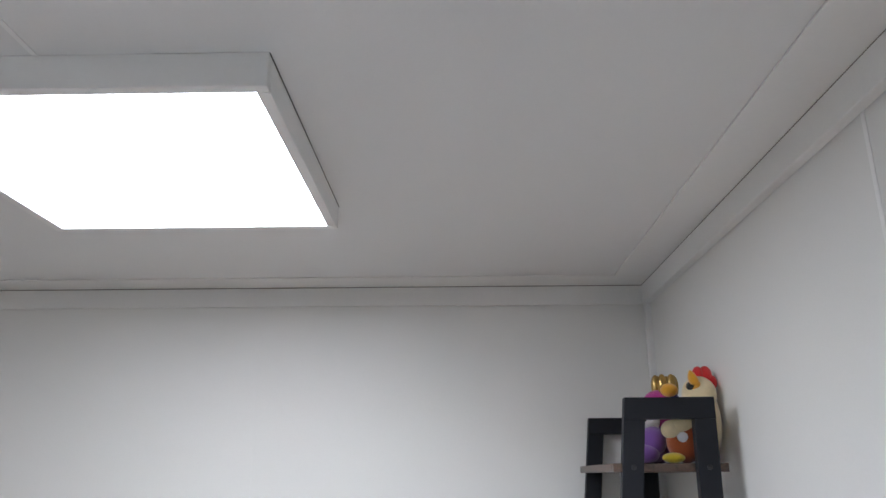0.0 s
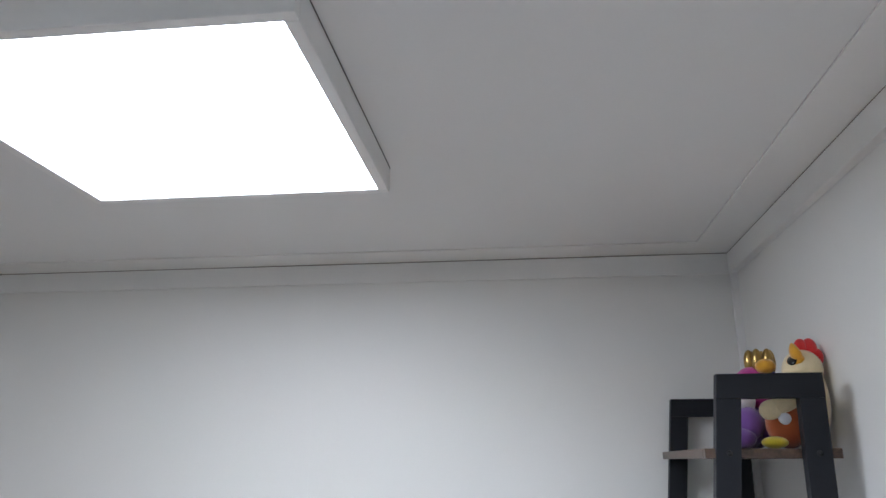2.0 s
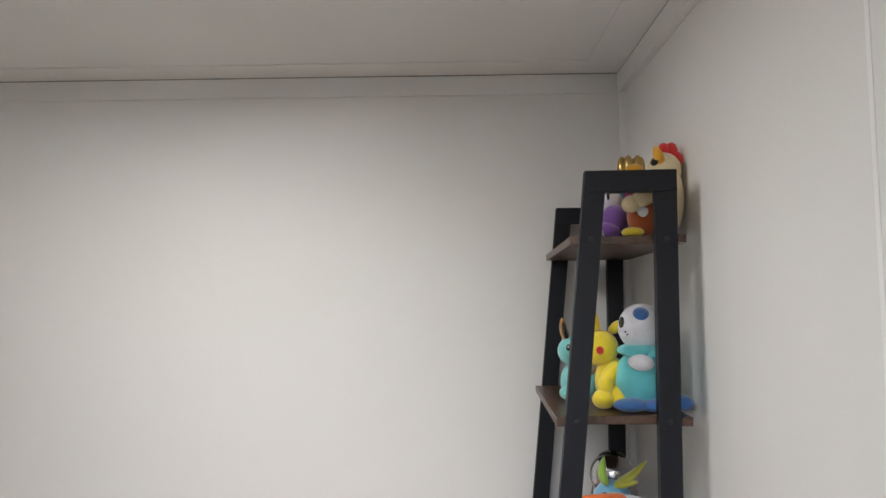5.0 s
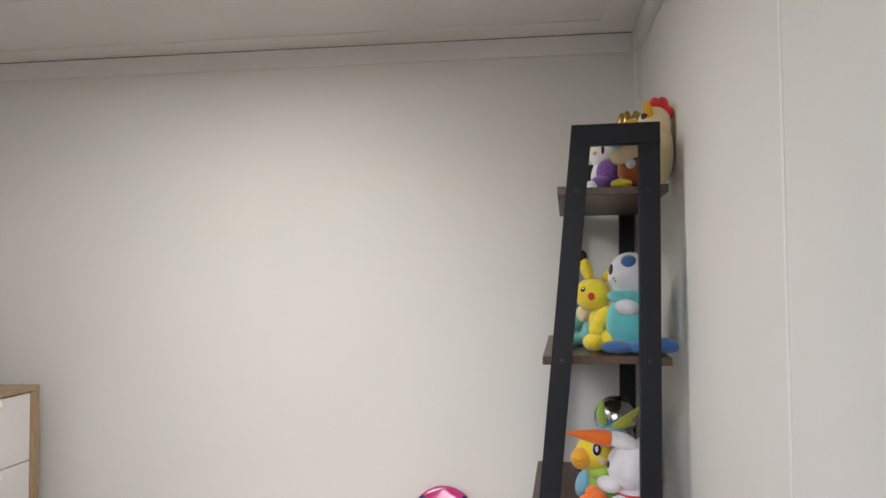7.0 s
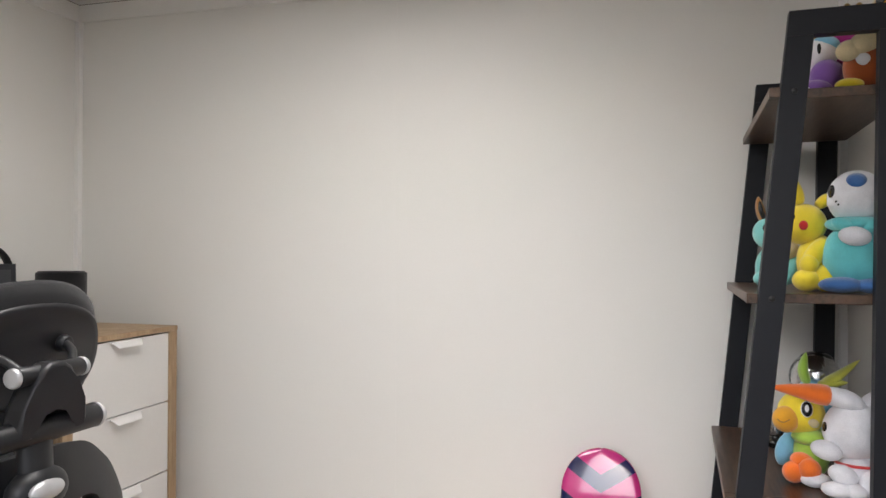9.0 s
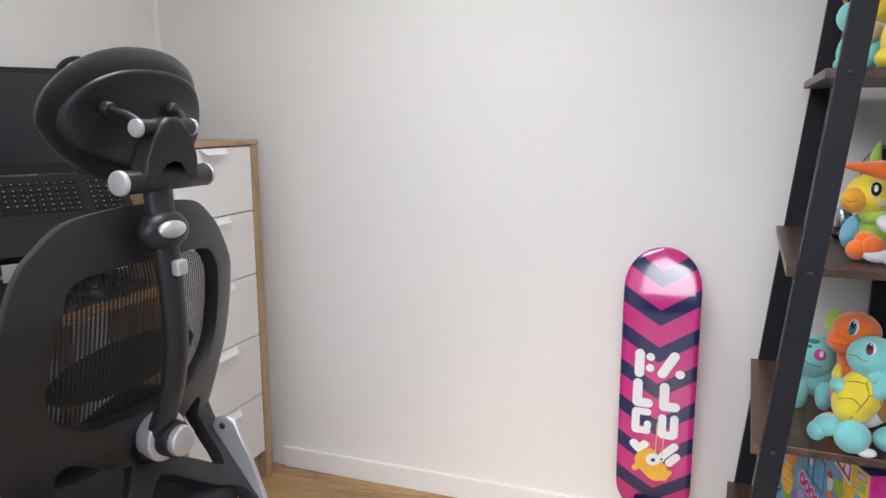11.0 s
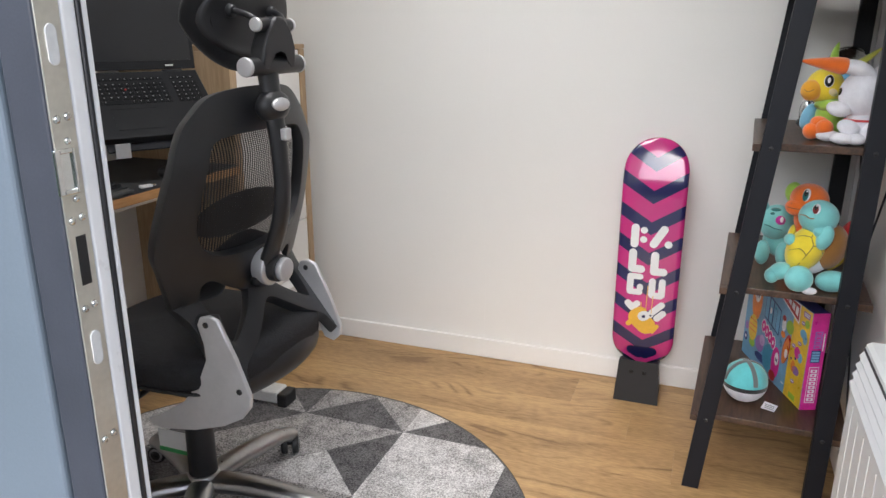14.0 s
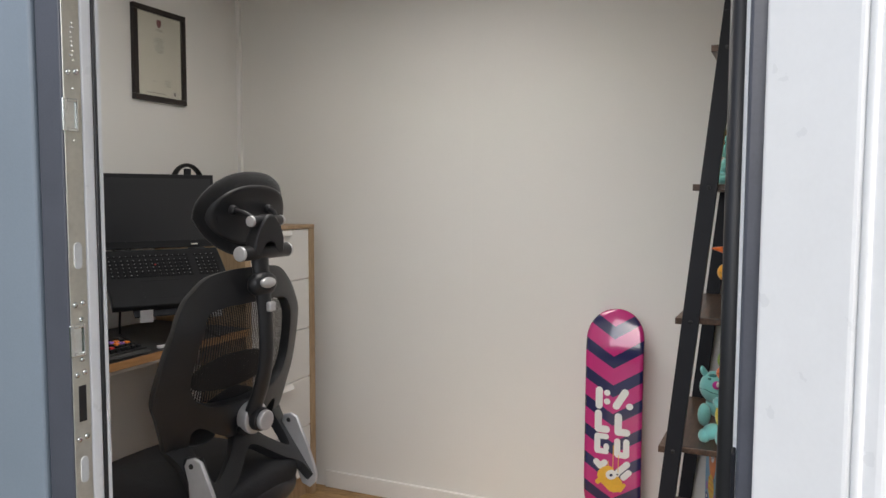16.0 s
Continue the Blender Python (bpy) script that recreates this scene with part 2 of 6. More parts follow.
def pile(name, low, high):
    """Cut pile: salt-and-pepper tufts, with broad washes from the way the pile lies."""
    m = bpy.data.materials.new(name)
    m.use_nodes = True
    n, l = m.node_tree.nodes, m.node_tree.links
    b = n["Principled BSDF"]
    tc = n.new("ShaderNodeTexCoord")
    tex = []
    for scale, detail in ((210.0, 2), (26.0, 5), (5.0, 3)):
        t = n.new("ShaderNodeTexNoise")
        t.inputs["Scale"].default_value, t.inputs["Detail"].default_value = scale, detail
        l.new(tc.outputs["Object"], t.inputs["Vector"])
        tex.append(t.outputs[0])
    total = None
    for out, weight in zip(tex, (1.3, 0.55, 0.4)):
        o = n.new("ShaderNodeMath")
        o.operation = "MULTIPLY_ADD"
        o.inputs[1].default_value = weight
        o.inputs[2].default_value = 0.0
        l.new(out, o.inputs[0])
        if total is not None:
            l.new(total, o.inputs[2])
        total = o.outputs[0]
    ramp = n.new("ShaderNodeValToRGB")
    ramp.color_ramp.elements[0].position, ramp.color_ramp.elements[1].position = 0.39, 0.62
    ramp.color_ramp.elements[0].color, ramp.color_ramp.elements[1].color = (*low, 1), (*high, 1)
    half = n.new("ShaderNodeMath")
    half.operation = "MULTIPLY"
    half.inputs[1].default_value = 1 / 2.25
    l.new(total, half.inputs[0])
    l.new(half.outputs[0], ramp.inputs[0])
    l.new(ramp.outputs[0], b.inputs["Base Color"])
    b.inputs["Roughness"].default_value = 0.95
    b.inputs["Sheen Weight"].default_value = 0.2
    bp = n.new("ShaderNodeBump")
    bp.inputs["Strength"].default_value, bp.inputs["Distance"].default_value = 0.9, 0.004
    l.new(tex[0], bp.inputs["Height"])
    l.new(bp.outputs[0], b.inputs["Normal"])
    return m


PILE_LIGHT = pile("rug_pile_light", (0.22, 0.21, 0.20), (0.86, 0.84, 0.82))
PILE_MID = pile("rug_pile_mid", (0.07, 0.066, 0.062), (0.58, 0.55, 0.53))
PILE_DARK = pile("rug_pile_dark", (0.008, 0.008, 0.008), (0.19, 0.18, 0.18))
BINDING = mat("rug_binding", (0.10, 0.095, 0.09), 0.9, bump=0.5)
CLAD = mat("brown_cladding", (0.055, 0.032, 0.022), 0.6, vary=0.3, scale=6, fine=90, bump=0.3, stretch=(0.2, 1, 3))
# paving out of view, kept pale so it bounces daylight onto the ceiling
PAVING = mat("grey_paving", (0.40, 0.39, 0.365), 0.85, vary=0.2, scale=3, fine=80, bump=0.4)
LAWN = mat("lawn", (0.06, 0.09, 0.03), 0.95, vary=0.4, scale=2, fine=60, bump=0.6)
glow = bpy.data.materials.new("lamp_diffuser")
glow.use_nodes = True
gb = glow.node_tree.nodes["Principled BSDF"]
gb.inputs["Base Color"].default_value = (0.8, 0.8, 0.8, 1)
gb.inputs["Emission Color"].default_value = (1.0, 0.975, 0.93, 1)
gb.inputs["Emission Strength"].default_value = PANEL_GLOW
glass = bpy.data.materials.new("clear_glass")
glass.use_nodes = True
glass.node_tree.nodes["Principled BSDF"].inputs["Transmission Weight"].default_value = 1.0
glass.node_tree.nodes["Principled BSDF"].inputs["Roughness"].default_value = 0.01
glass.node_tree.nodes["Principled BSDF"].inputs["IOR"].default_value = 1.45


# ---- mesh helpers ----
def add_box(bm, lo, hi, bevel=0.0, seg=2, mi=0):
    r = bmesh.ops.create_cube(bm, size=1)["verts"]
    c, d = [(a + b) / 2 for a, b in zip(lo, hi)], [b - a for a, b in zip(lo, hi)]
    for v in r:
        v.co = Vector((v.co.x * d[0] + c[0], v.co.y * d[1] + c[1], v.co.z * d[2] + c[2]))
    faces = list({f for v in r for f in v.link_faces})
    for f in faces:
        f.material_index = mi
    if bevel:
        es = list({e for v in r for e in v.link_edges})
        out = bmesh.ops.bevel(bm, geom=es, offset=min(bevel, min(d) * 0.45), segments=seg, affect="EDGES", profile=0.5)
        for f in out["faces"]:
            f.material_index = mi
    return bm


def add_ball(bm, c, r, mi=0, turn=(0, 0, 0), u=20, v=12):
    r = (r, r, r) if isinstance(r, (int, float)) else r
    m = Matrix.LocRotScale(c, Euler([radians(a) for a in turn]), r)
    made = bmesh.ops.create_uvsphere(bm, u_segments=u, v_segments=v, radius=1, matrix=m)["verts"]
    for f in {f for q in made for f in q.link_faces}:
        f.material_index, f.smooth = mi, True
    return bm


def add_rod(bm, a, b, r0, r1=None, seg=20, mi=0, bevel=0.0):
    a, b = Vector(a), Vector(b)
    d = b - a
    m = Matrix.Translation((a + b) / 2) @ d.to_track_quat("Z", "Y").to_matrix().to_4x4()
    made = bmesh.ops.create_cone(bm, cap_ends=True, segments=seg, radius1=r0, radius2=r0 if r1 is None else r1, depth=d.length, matrix=m)["verts"]
    fs = {f for q in made for f in q.link_faces}
    for f in fs:
        f.material_index, f.smooth = mi, len(f.verts) == 4
    if bevel:
        es = [e for e in {e for q in made for e in q.link_edges} if any(len(f.verts) > 4 for f in e.link_faces)]
        for f in bmesh.ops.bevel(bm, geom=es, offset=bevel, segments=2, affect="EDGES", profile=0.5)["faces"]:
            f.material_index, f.smooth = mi, True
    return bm


def add_tube(bm, pts, radii, seg=14, side=(0, 1, 0), flat=1.0, mi=0):
    """Sweep an ellipse along pts; flat squeezes it across side."""
    pts = [Vector(p) for p in pts]
    radii = [radii] * len(pts) if isinstance(radii, (int, float)) else radii
    rings = []
    for k, p in enumerate(pts):
        d = (pts[min(k + 1, len(pts) - 1)] - pts[max(k - 1, 0)]).normalized()
        s = Vector(side)
        s = (s - d * s.dot(d)).normalized()
        o = d.cross(s)
        rings.append([bm.verts.new(p + s * math.cos(a) * radii[k] + o * math.sin(a) * radii[k] * flat) for a in (2 * math.pi * q / seg for q in range(seg))])
    for a, b in zip(rings, rings[1:]):
        for q in range(seg):
            f = bm.faces.new((a[q], a[(q + 1) % seg], b[(q + 1) % seg], b[q]))
            f.smooth, f.material_index = True, mi
    for ring in (rings[0][::-1], rings[-1]):
        f = bm.faces.new(ring)
        f.material_index = mi
    return bm


def add_slab(bm, outline, depth, to3d, bevel=0.0, mi=0):
    """Extrude a closed 2D outline by depth; to3d(u, v, w) places each corner."""
    low = [bm.verts.new(to3d(u, v, 0)) for u, v in outline]
    top = [bm.verts.new(to3d(u, v, depth)) for u, v in outline]
    faces = [bm.faces.new(low[::-1]), bm.faces.new(top)]
    caps = list(faces)
    for k in range(len(outline)):
        faces.append(bm.faces.new((low[k], low[(k + 1) % len(low)], top[(k + 1) % len(low)], top[k])))
    for f in faces:
        f.material_index = mi
    if bevel:
        es = list({e for f in caps for e in f.edges})
        for f in bmesh.ops.bevel(bm, geom=es, offset=bevel, segments=2, affect="EDGES", profile=0.5)["faces"]:
            f.material_index, f.smooth = mi, True
    return bm


def smooth_path(pts, steps=6):
    """Catmull-Rom through pts."""
    out = []
    n = len(pts)
    for k in range(n - 1):
        p = [Vector(pts[min(max(k + d, 0), n - 1)]) for d in (-1, 0, 1, 2)]
        for q in range(steps):
            t = q / steps
            out.append(0.5 * ((2 * p[1]) + (p[2] - p[0]) * t + (2 * p[0] - 5 * p[1] + 4 * p[2] - p[3]) * t * t + (3 * p[1] - p[0] - 3 * p[2] + p[3]) * t ** 3))
    out.append(Vector(pts[-1]))
    return out


def part(name, bm, material, parent=None, label="", smooth=False):
    me = bpy.data.meshes.new(name)
    bmesh.ops.recalc_face_normals(bm, faces=bm.faces)
    if smooth:
        for f in bm.faces:
            f.smooth = True
    bm.to_mesh(me)
    bm.free()
    for m in (material if isinstance(material, (list, tuple)) else [material]):
        me.materials.append(m)
    ob = new(name, me)
    ob.parent = parent
    return tagged(ob, label)


def thing(name, at, label, category, group="", turn=0):
    ob = new(name)
    ob.empty_display_size = 0.05
    ob.matrix_basis = pose(*at, 0, 0, turn)
    return tagged(ob, label, category, group)


def setting(name, bm, material, label, category, smooth=False):
    return tagged(part(name, bm, material, None, label, smooth), "", category, "", "structure")


def box_part(name, lo, hi, material, parent, label="", bevel=0.002):
    return part(name, add_box(bmesh.new(), lo, hi, bevel), material, parent, label)


def box_set(name, lo, hi, material, label, category, bevel=0.0):
    return setting(name, add_box(bmesh.new(), lo, hi, bevel), material, label, category)


# ---- the room ----
XL, XR, YB, YF, TOP = -1.75, 0.628, 2.243, 0.262, 2.283
OUT = 0.205  # outer face of the front wall
box_set("wall_north", (XL - 0.1, YB, -0.1), (XR + 0.1, YB + 0.1, TOP + 0.1), WALL, "white smooth panelled wall behind the skateboard", "wall")
box_set("wall_east", (XR, OUT, -0.1), (XR + 0.1, YB, TOP + 0.1), WALL, "white smooth panelled wall beside the ladder shelf", "wall")
box_set("wall_west", (XL - 0.1, OUT, -0.1), (XL, YB, TOP + 0.1), WALL, "white smooth panelled wall behind the desk", "wall")
DOOR_L, DOOR_R, DOOR_TOP = -1.36, 0.53, 2.10
bm = bmesh.new()
add_box(bm, (XL, OUT, -0.1), (DOOR_L, YF, TOP + 0.1))
add_box(bm, (DOOR_R, OUT, -0.1), (XR, YF, TOP + 0.1))
add_box(bm, (DOOR_L, OUT, DOOR_TOP), (DOOR_R, YF, TOP + 0.1))
setting("wall_south", bm, WALL, "white front wall round the double door", "wall")
box_set("ceiling", (XL - 0.1, OUT, TOP), (XR + 0.1, YB + 0.1, TOP + 0.12), CEIL, "white flat panelled ceiling", "ceiling")
box_set("subfloor", (XL - 0.1, OUT, -0.12), (XR + 0.1, YB + 0.1, -0.014), SHADOWGAP, "dark underlay beneath the oak planks", "floor")

# cornice: two flat strips, one on the wall and one under the ceiling, with a fine shadow line between them, painted as
# a dark strip
for nm, lo, hi in (
    ("cornice", (XL, YB - 0.008, TOP - 0.066), (XR, YB, TOP - 0.0065)),
    ("cornice", (XR - 0.022, YF, TOP - 0.066), (XR, YB - 0.008, TOP - 0.0065)),
    ("cornice", (XL, YF, TOP - 0.066), (XL + 0.008, YB - 0.008, TOP - 0.0065)),
    ("ceiling_trim", (XL, YB - 0.118, TOP - 0.004), (XR, YB - 0.001, TOP)),
    ("ceiling_trim", (XR - 0.128, YF, TOP - 0.004), (XR - 0.001, YB - 0.1185, TOP)),
    ("ceiling_trim", (XL + 0.001, YF, TOP - 0.004), (XL + 0.11, YB - 0.1185, TOP)),
):
    box_set(nm, lo, hi, TRIM, "flat white trim strip between wall and ceiling", "trim", 0.0015)
# dark strips that put the shadow over the cornice into colour
for lo, hi in (
    ((XL, YB - 0.007, TOP - 0.0064), (XR, YB, TOP - 0.0041)),
    ((XR - 0.021, YF, TOP - 0.0064), (XR, YB - 0.0075, TOP - 0.0041)),
    ((XL, YF, TOP - 0.0064), (XL + 0.007, YB - 0.0075, TOP - 0.0041)),
):
    box_set("painted_shadow_strip", lo, hi, CORNICESHADE, "thin dark strip painted as the shadow above the cornice", "trim")
# skirting
for lo, hi in (
    ((-1.29, YB - 0.014, 0), (XR, YB, 0.078)),
    ((XR - 0.014, YF, 0), (XR, YB - 0.014, 0.078)),
    ((XL, YF, 0), (XL + 0.014, 1.69, 0.078)),
):
    box_set("baseboard", lo, hi, TRIM, "low white painted skirting board", "baseboard", 0.004)
# cover strips in the corners and over the panel joints
for nm, lo, hi in (
    ("corner_strip", (XL, YB - 0.018, 0.0), (XL + 0.018, YB, TOP - 0.066)),
    ("corner_strip", (XR - 0.018, YB - 0.018, 0.08), (XR, YB, TOP - 0.066)),
    ("joint_strip", (XR - 0.0012, 0.972, 0.08), (XR, 0.982, TOP - 0.066)),
    ("joint_strip", (-0.592, YB - 0.0006, 0.08), (-0.588, YB, TOP - 0.066)),
    ("joint_strip", (XL, 1.0, 0.08), (XL + 0.0015, 1.006, TOP - 0.066)),
):
    box_set(nm, lo, hi, WALL if lo[0] == -0.592 else JOINT, "slim white plastic cover strip on the wall", "trim", 0.0004)
box_set("ceiling_joint", (-0.575, YF, TOP - 0.0015), (-0.567, 0.9, TOP), JOINT, "faint white joint strip in the ceiling", "trim")

# ---- double door ----
PLATE_X, FACE_Y = -0.425, 0.223


def door_frame():
    bm = bmesh.new()
    add_box(bm, (0.478, 0.135, -0.02), (DOOR_R, 0.258, DOOR_TOP), 0.003)
    add_box(bm, (DOOR_L, 0.19, -0.02), (DOOR_L + 0.05, 0.258, DOOR_TOP), 0.003)
    add_box(bm, (DOOR_L, 0.19, DOOR_TOP - 0.05), (DOOR_R, 0.258, DOOR_TOP), 0.003)
    add_box(bm, (DOOR_L, 0.19, -0.06), (DOOR_R, 0.258, -0.012), 0.003)
    fr = setting("door_frame", bm, SLATE, "slate grey outer frame of the double door", "door frame")
    bm = bmesh.new()
    add_box(bm, (0.472, 0.2605, -0.012), (DOOR_R, 0.312, DOOR_TOP), 0.005, 3)
    add_box(bm, (DOOR_L, 0.2605, DOOR_TOP - 0.06), (0.4715, 0.312, DOOR_TOP), 0.005, 3)
    part("inner_frame", bm, UPVC, fr, "white plastic inner side of the frame")
    bm = bmesh.new()
    add_tube(bm, [(0.467, 0.286, -0.01), (0.467, 0.286, DOOR_TOP - 0.062)], 0.011, 12)
    add_tube(bm, [(0.468, 0.304, -0.01), (0.468, 0.304, DOOR_TOP - 0.062)], 0.009, 12)
    part("gasket", bm, RUBBER, fr, "black rubber door seal", True)
    for z in (0.3, 1.06, 1.85):
        bm = bmesh.new()
        add_box(bm, (0.474, 0.140, z - 0.04), (0.4775, 0.158, z + 0.04), 0.002)
        part("hinge", bm, BLACKMETAL, fr, "dark door hinge")
    return fr


def screw(bm, c, n, r=0.004):
    c, n = Vector(c), Vector(n)
    add_rod(bm, c, c + n * 0.0022, r, r * 0.72, 12)


def closed_leaf():
    ob = thing("door_1", (PLATE_X, FACE_Y, -0.012), "closed slate door leaf with sky-tinted panel colour and bare lock edge", "door")
    ob["kind"] = "structure"
    H, W = DOOR_TOP - 0.055, 0.88
    bm = bmesh.new()
    add_box(bm, (-0.052, 0, 0), (-0.0015, 0.0295, H), 0.003)
    add_box(bm, (-W, 0, 0), (-W + 0.052, 0.0295, H), 0.003)
    add_box(bm, (-W + 0.053, 0.0015, 0), (-0.053, 0.0295, 0.05), 0.002)
    add_box(bm, (-W + 0.053, 0.0015, H - 0.05), (-0.053, 0.0295, H), 0.002)
    part("outer_stile", bm, SLATE, ob, "slate grey outer edge profile")
    bm = bmesh.new()
    add_box(bm, (-W + 0.055, -0.004, 0.053), (-0.0565, 0.034, H - 0.053), 0.006, 3)
    part("panel", bm, BLUEGREY, ob, "smooth outer door panel, blue-grey with sky sheen in its colour")
    bm = bmesh.new()
    add_box(bm, (-W, 0.0315, 0), (0.001, 0.0525, H), 0.004, 3)
    add_box(bm, (-W, 0.0535, 0), (-0.006, 0.0585, H))
    add_box(bm, (-W, 0.0590, 0), (0.0015, 0.0665, H), 0.002, 3)
    part("inner_profile", bm, UPVC, ob, "white plastic inner door profile")
    bm = bmesh.new()
    add_tube(bm, [(-0.001, 0.0557, 0.0), (-0.001, 0.0557, H)], 0.0036, 10)
    part("gasket", bm, RUBBER, ob, "black rubber seal strip", True)
    plate = part("lock_plate", add_box(bmesh.new(), (-0.001, 0.0015, 0.05), (0.0012, 0.0305, H - 0.05), 0.0006), ZINC, ob, "dull zinc lock plate with screws")
    z0 = 0.012
    bm = bmesh.new()
    for z in (1.495, 1.159, 1.055, 0.958, 0.80, 0.66, 0.32):
        for dy, dz in ((0.009, 0), (0.022, 0.002)):
            screw(bm, (0.0012, dy, z + z0 + dz), (1, 0, 0), 0.0045)
    for z in (1.137, 1.077, 0.45):
        screw(bm, (0.0012, 0.018, z + z0), (1, 0, 0), 0.004)
    for z in (1.472, 1.398):
        screw(bm, (0.0012, 0.015, z + z0), (1, 0, 0), 0.0018)
    rng = random.Random(2)
    for k in range(9):
        lo = 1.512 + 0.0066 * k + z0
        add_box(bm, (0.0011, 0.012 + 0.004 * rng.random(), lo), (0.0016, 0.017 + 0.004 * rng.random(), lo + 0.0018))
    part("screw", bm, STEEL, plate, "small bright screw heads", True)
    # lock pockets and keeps
    for z, h in ((1.011, 0.054), (0.38, 0.07)):
        box_part("latch_slot", (0.0008, 0.010, z + z0 - h / 2), (0.0016, 0.023, z + z0 + h / 2), RUBBER, plate, "dark latch slot", 0.0)
    for z in (1.1065, 1.4345, 0.63):
        bm = bmesh.new()
        lo, hi = z + z0 - 0.0235, z + z0 + 0.0235
        add_box(bm, (0.001, -0.003, lo), (0.0045, 0.004, hi), 0.001)
        add_box(bm, (0.001, 0.019, lo), (0.0045, 0.0225, hi), 0.001)
        add_box(bm, (0.001, 0.0035, lo), (0.0045, 0.020, lo + 0.005), 0.001)
        add_box(bm, (0.001, 0.0035, hi - 0.005), (0.0045, 0.020, hi), 0.001)
        add_box(bm, (0.0009, 0.0035, lo), (0.002, 0.020, hi), 0.0)
        part("keep", bm, STEEL, plate, "bright steel hook keep")
    for z in (1.231, 0.911, 1.62, 0.18):
        bm = bmesh.new()
        add_slab(bm, [(0.016 + 0.0068 * math.cos(a), z + z0 + (0.012 if math.sin(a) >= 0 else -0.012) + 0.008 * math.sin(a)) for a in (2 * math.pi * (k + 0.5) / 20 for k in range(20))], 0.0016, lambda u, v, w: Vector((0.0012 + w, u, v)), 0.0005)
        part("cover_cap", bm, mat("pale_cap", (0.66, 0.67, 0.66), 0.5), plate, "pale plastic cover cap")
    return ob


def open_leaf():
    """The other leaf, swung outwards past a right angle: its white inner side faces the doorway."""
    ob = thing("door_2", (0.489, 0.128, -0.012), "white inner side of the door leaf swung open outdoors", "door", turn=-45)
    ob["kind"] = "structure"
    H, W = DOOR_TOP - 0.055, 0.82
    # local x runs along the leaf, local -y is the inner side
    bm = bmesh.new()
    for a, b in ((0.0, 0.092), (W - 0.092, W)):
        add_box(bm, (a, 0.0, 0), (b, 0.06, H), 0.005, 3)
    add_box(bm, (0.093, 0.0005, 0), (W - 0.093, 0.06, 0.12), 0.004)
    add_box(bm, (0.093, 0.0005, H - 0.10), (W - 0.093, 0.06, H), 0.004)
    part("stile", bm, UPVC, ob, "white plastic door stile")
    bm = bmesh.new()
    for a, b in ((0.093, 0.122), (W - 0.122, W - 0.093)):
        add_box(bm, (a, 0.002, 0.12), (b, 0.05, H - 0.10), 0.010, 4)
    add_box(bm, (0.0935, -0.001, 0.12), (0.102, 0.01, H - 0.10), 0.003, 3)
    add_box(bm, (0.1225, 0.004, 0.1205), (W - 0.1225, 0.05, 0.15), 0.01, 3)
    add_box(bm, (0.1225, 0.004, H - 0.13), (W - 0.1225, 0.05, H - 0.1005), 0.01, 3)
    part("glazing_bead", bm, UPVC, ob, "rounded white glazing bead")
    pane = box_part("pane", (0.1225, 0.024, 0.1505), (W - 0.1225, 0.03, H - 0.1305), glass, ob, "clear door glass", 0.0)
    pane.visible_shadow = False
    bm = bmesh.new()
    add_box(bm, (0, 0.0605, 0), (0.1, 0.068, H), 0.003)
    add_box(bm, (W - 0.1, 0.0605, 0), (W, 0.068, H), 0.003)
    part("outer_stile", bm, SLATE, ob, "slate grey outer face")
    return ob


door_frame()
closed_leaf()
open_leaf()


# ---- outdoors: only what closes the place ----
def cladding():
    bm = add_box(bmesh.new(), (0.60, OUT - 0.012, -0.1), (3.2, OUT, 2.5))
    wall = setting("cladding_wall", bm, CLAD, "dark brown slatted outside wall beside the door", "wall")
    me = None
    for k in range(46):
        if me is None:
            ob = part("slat", add_box(bmesh.new(), (0.602, OUT - 0.032, 0), (3.2, OUT - 0.0125, 0.046), 0.004), CLAD, wall)
            me = ob.data
        else:
            ob = new("slat", me)
            ob.parent = wall
        ob.location.z = -0.08 + 0.055 * k


cladding()
# unseen wall, added to hide the low sky and bounce warm light indoors
box_set("low_sky_blocker", (-9.0, -6.6, -0.14), (9.0, -6.4, 2.1), mat("warm_bounce_tan", (0.40, 0.33, 0.24), 0.9, vary=0.25, scale=1.2, fine=60, bump=0.4), "unseen plain wall added to block low sky and bounce warm light", "wall")
bm = bmesh.new()
add_box(bm, (-3000, -3000, -0.3), (3000, 3000, -0.14))
setting("ground", bm, LAWN, "short green lawn round the garden room", "ground")


def paving():
    bed = box_set("paving", (-1.6, -2.2, -0.139), (3.2, OUT - 0.05, -0.10), PAVING, "unseen grey slab paving outside the door, pale to bounce daylight in", "pavement")
    b2 = add_box(bmesh.new(), (0, 0, 0), (0.592, 0.442, 0.03), 0.004)
    me = None
    for i in range(8):
        for j in range(5):
            if me is None:
                ob = part("slab", b2, PAVING, bed)
                me = ob.data
            else:
                ob = new("slab", me)
                ob.parent = bed
            ob.location = (-1.6 + 0.6 * i, -2.2 + 0.45 * j, -0.0995)


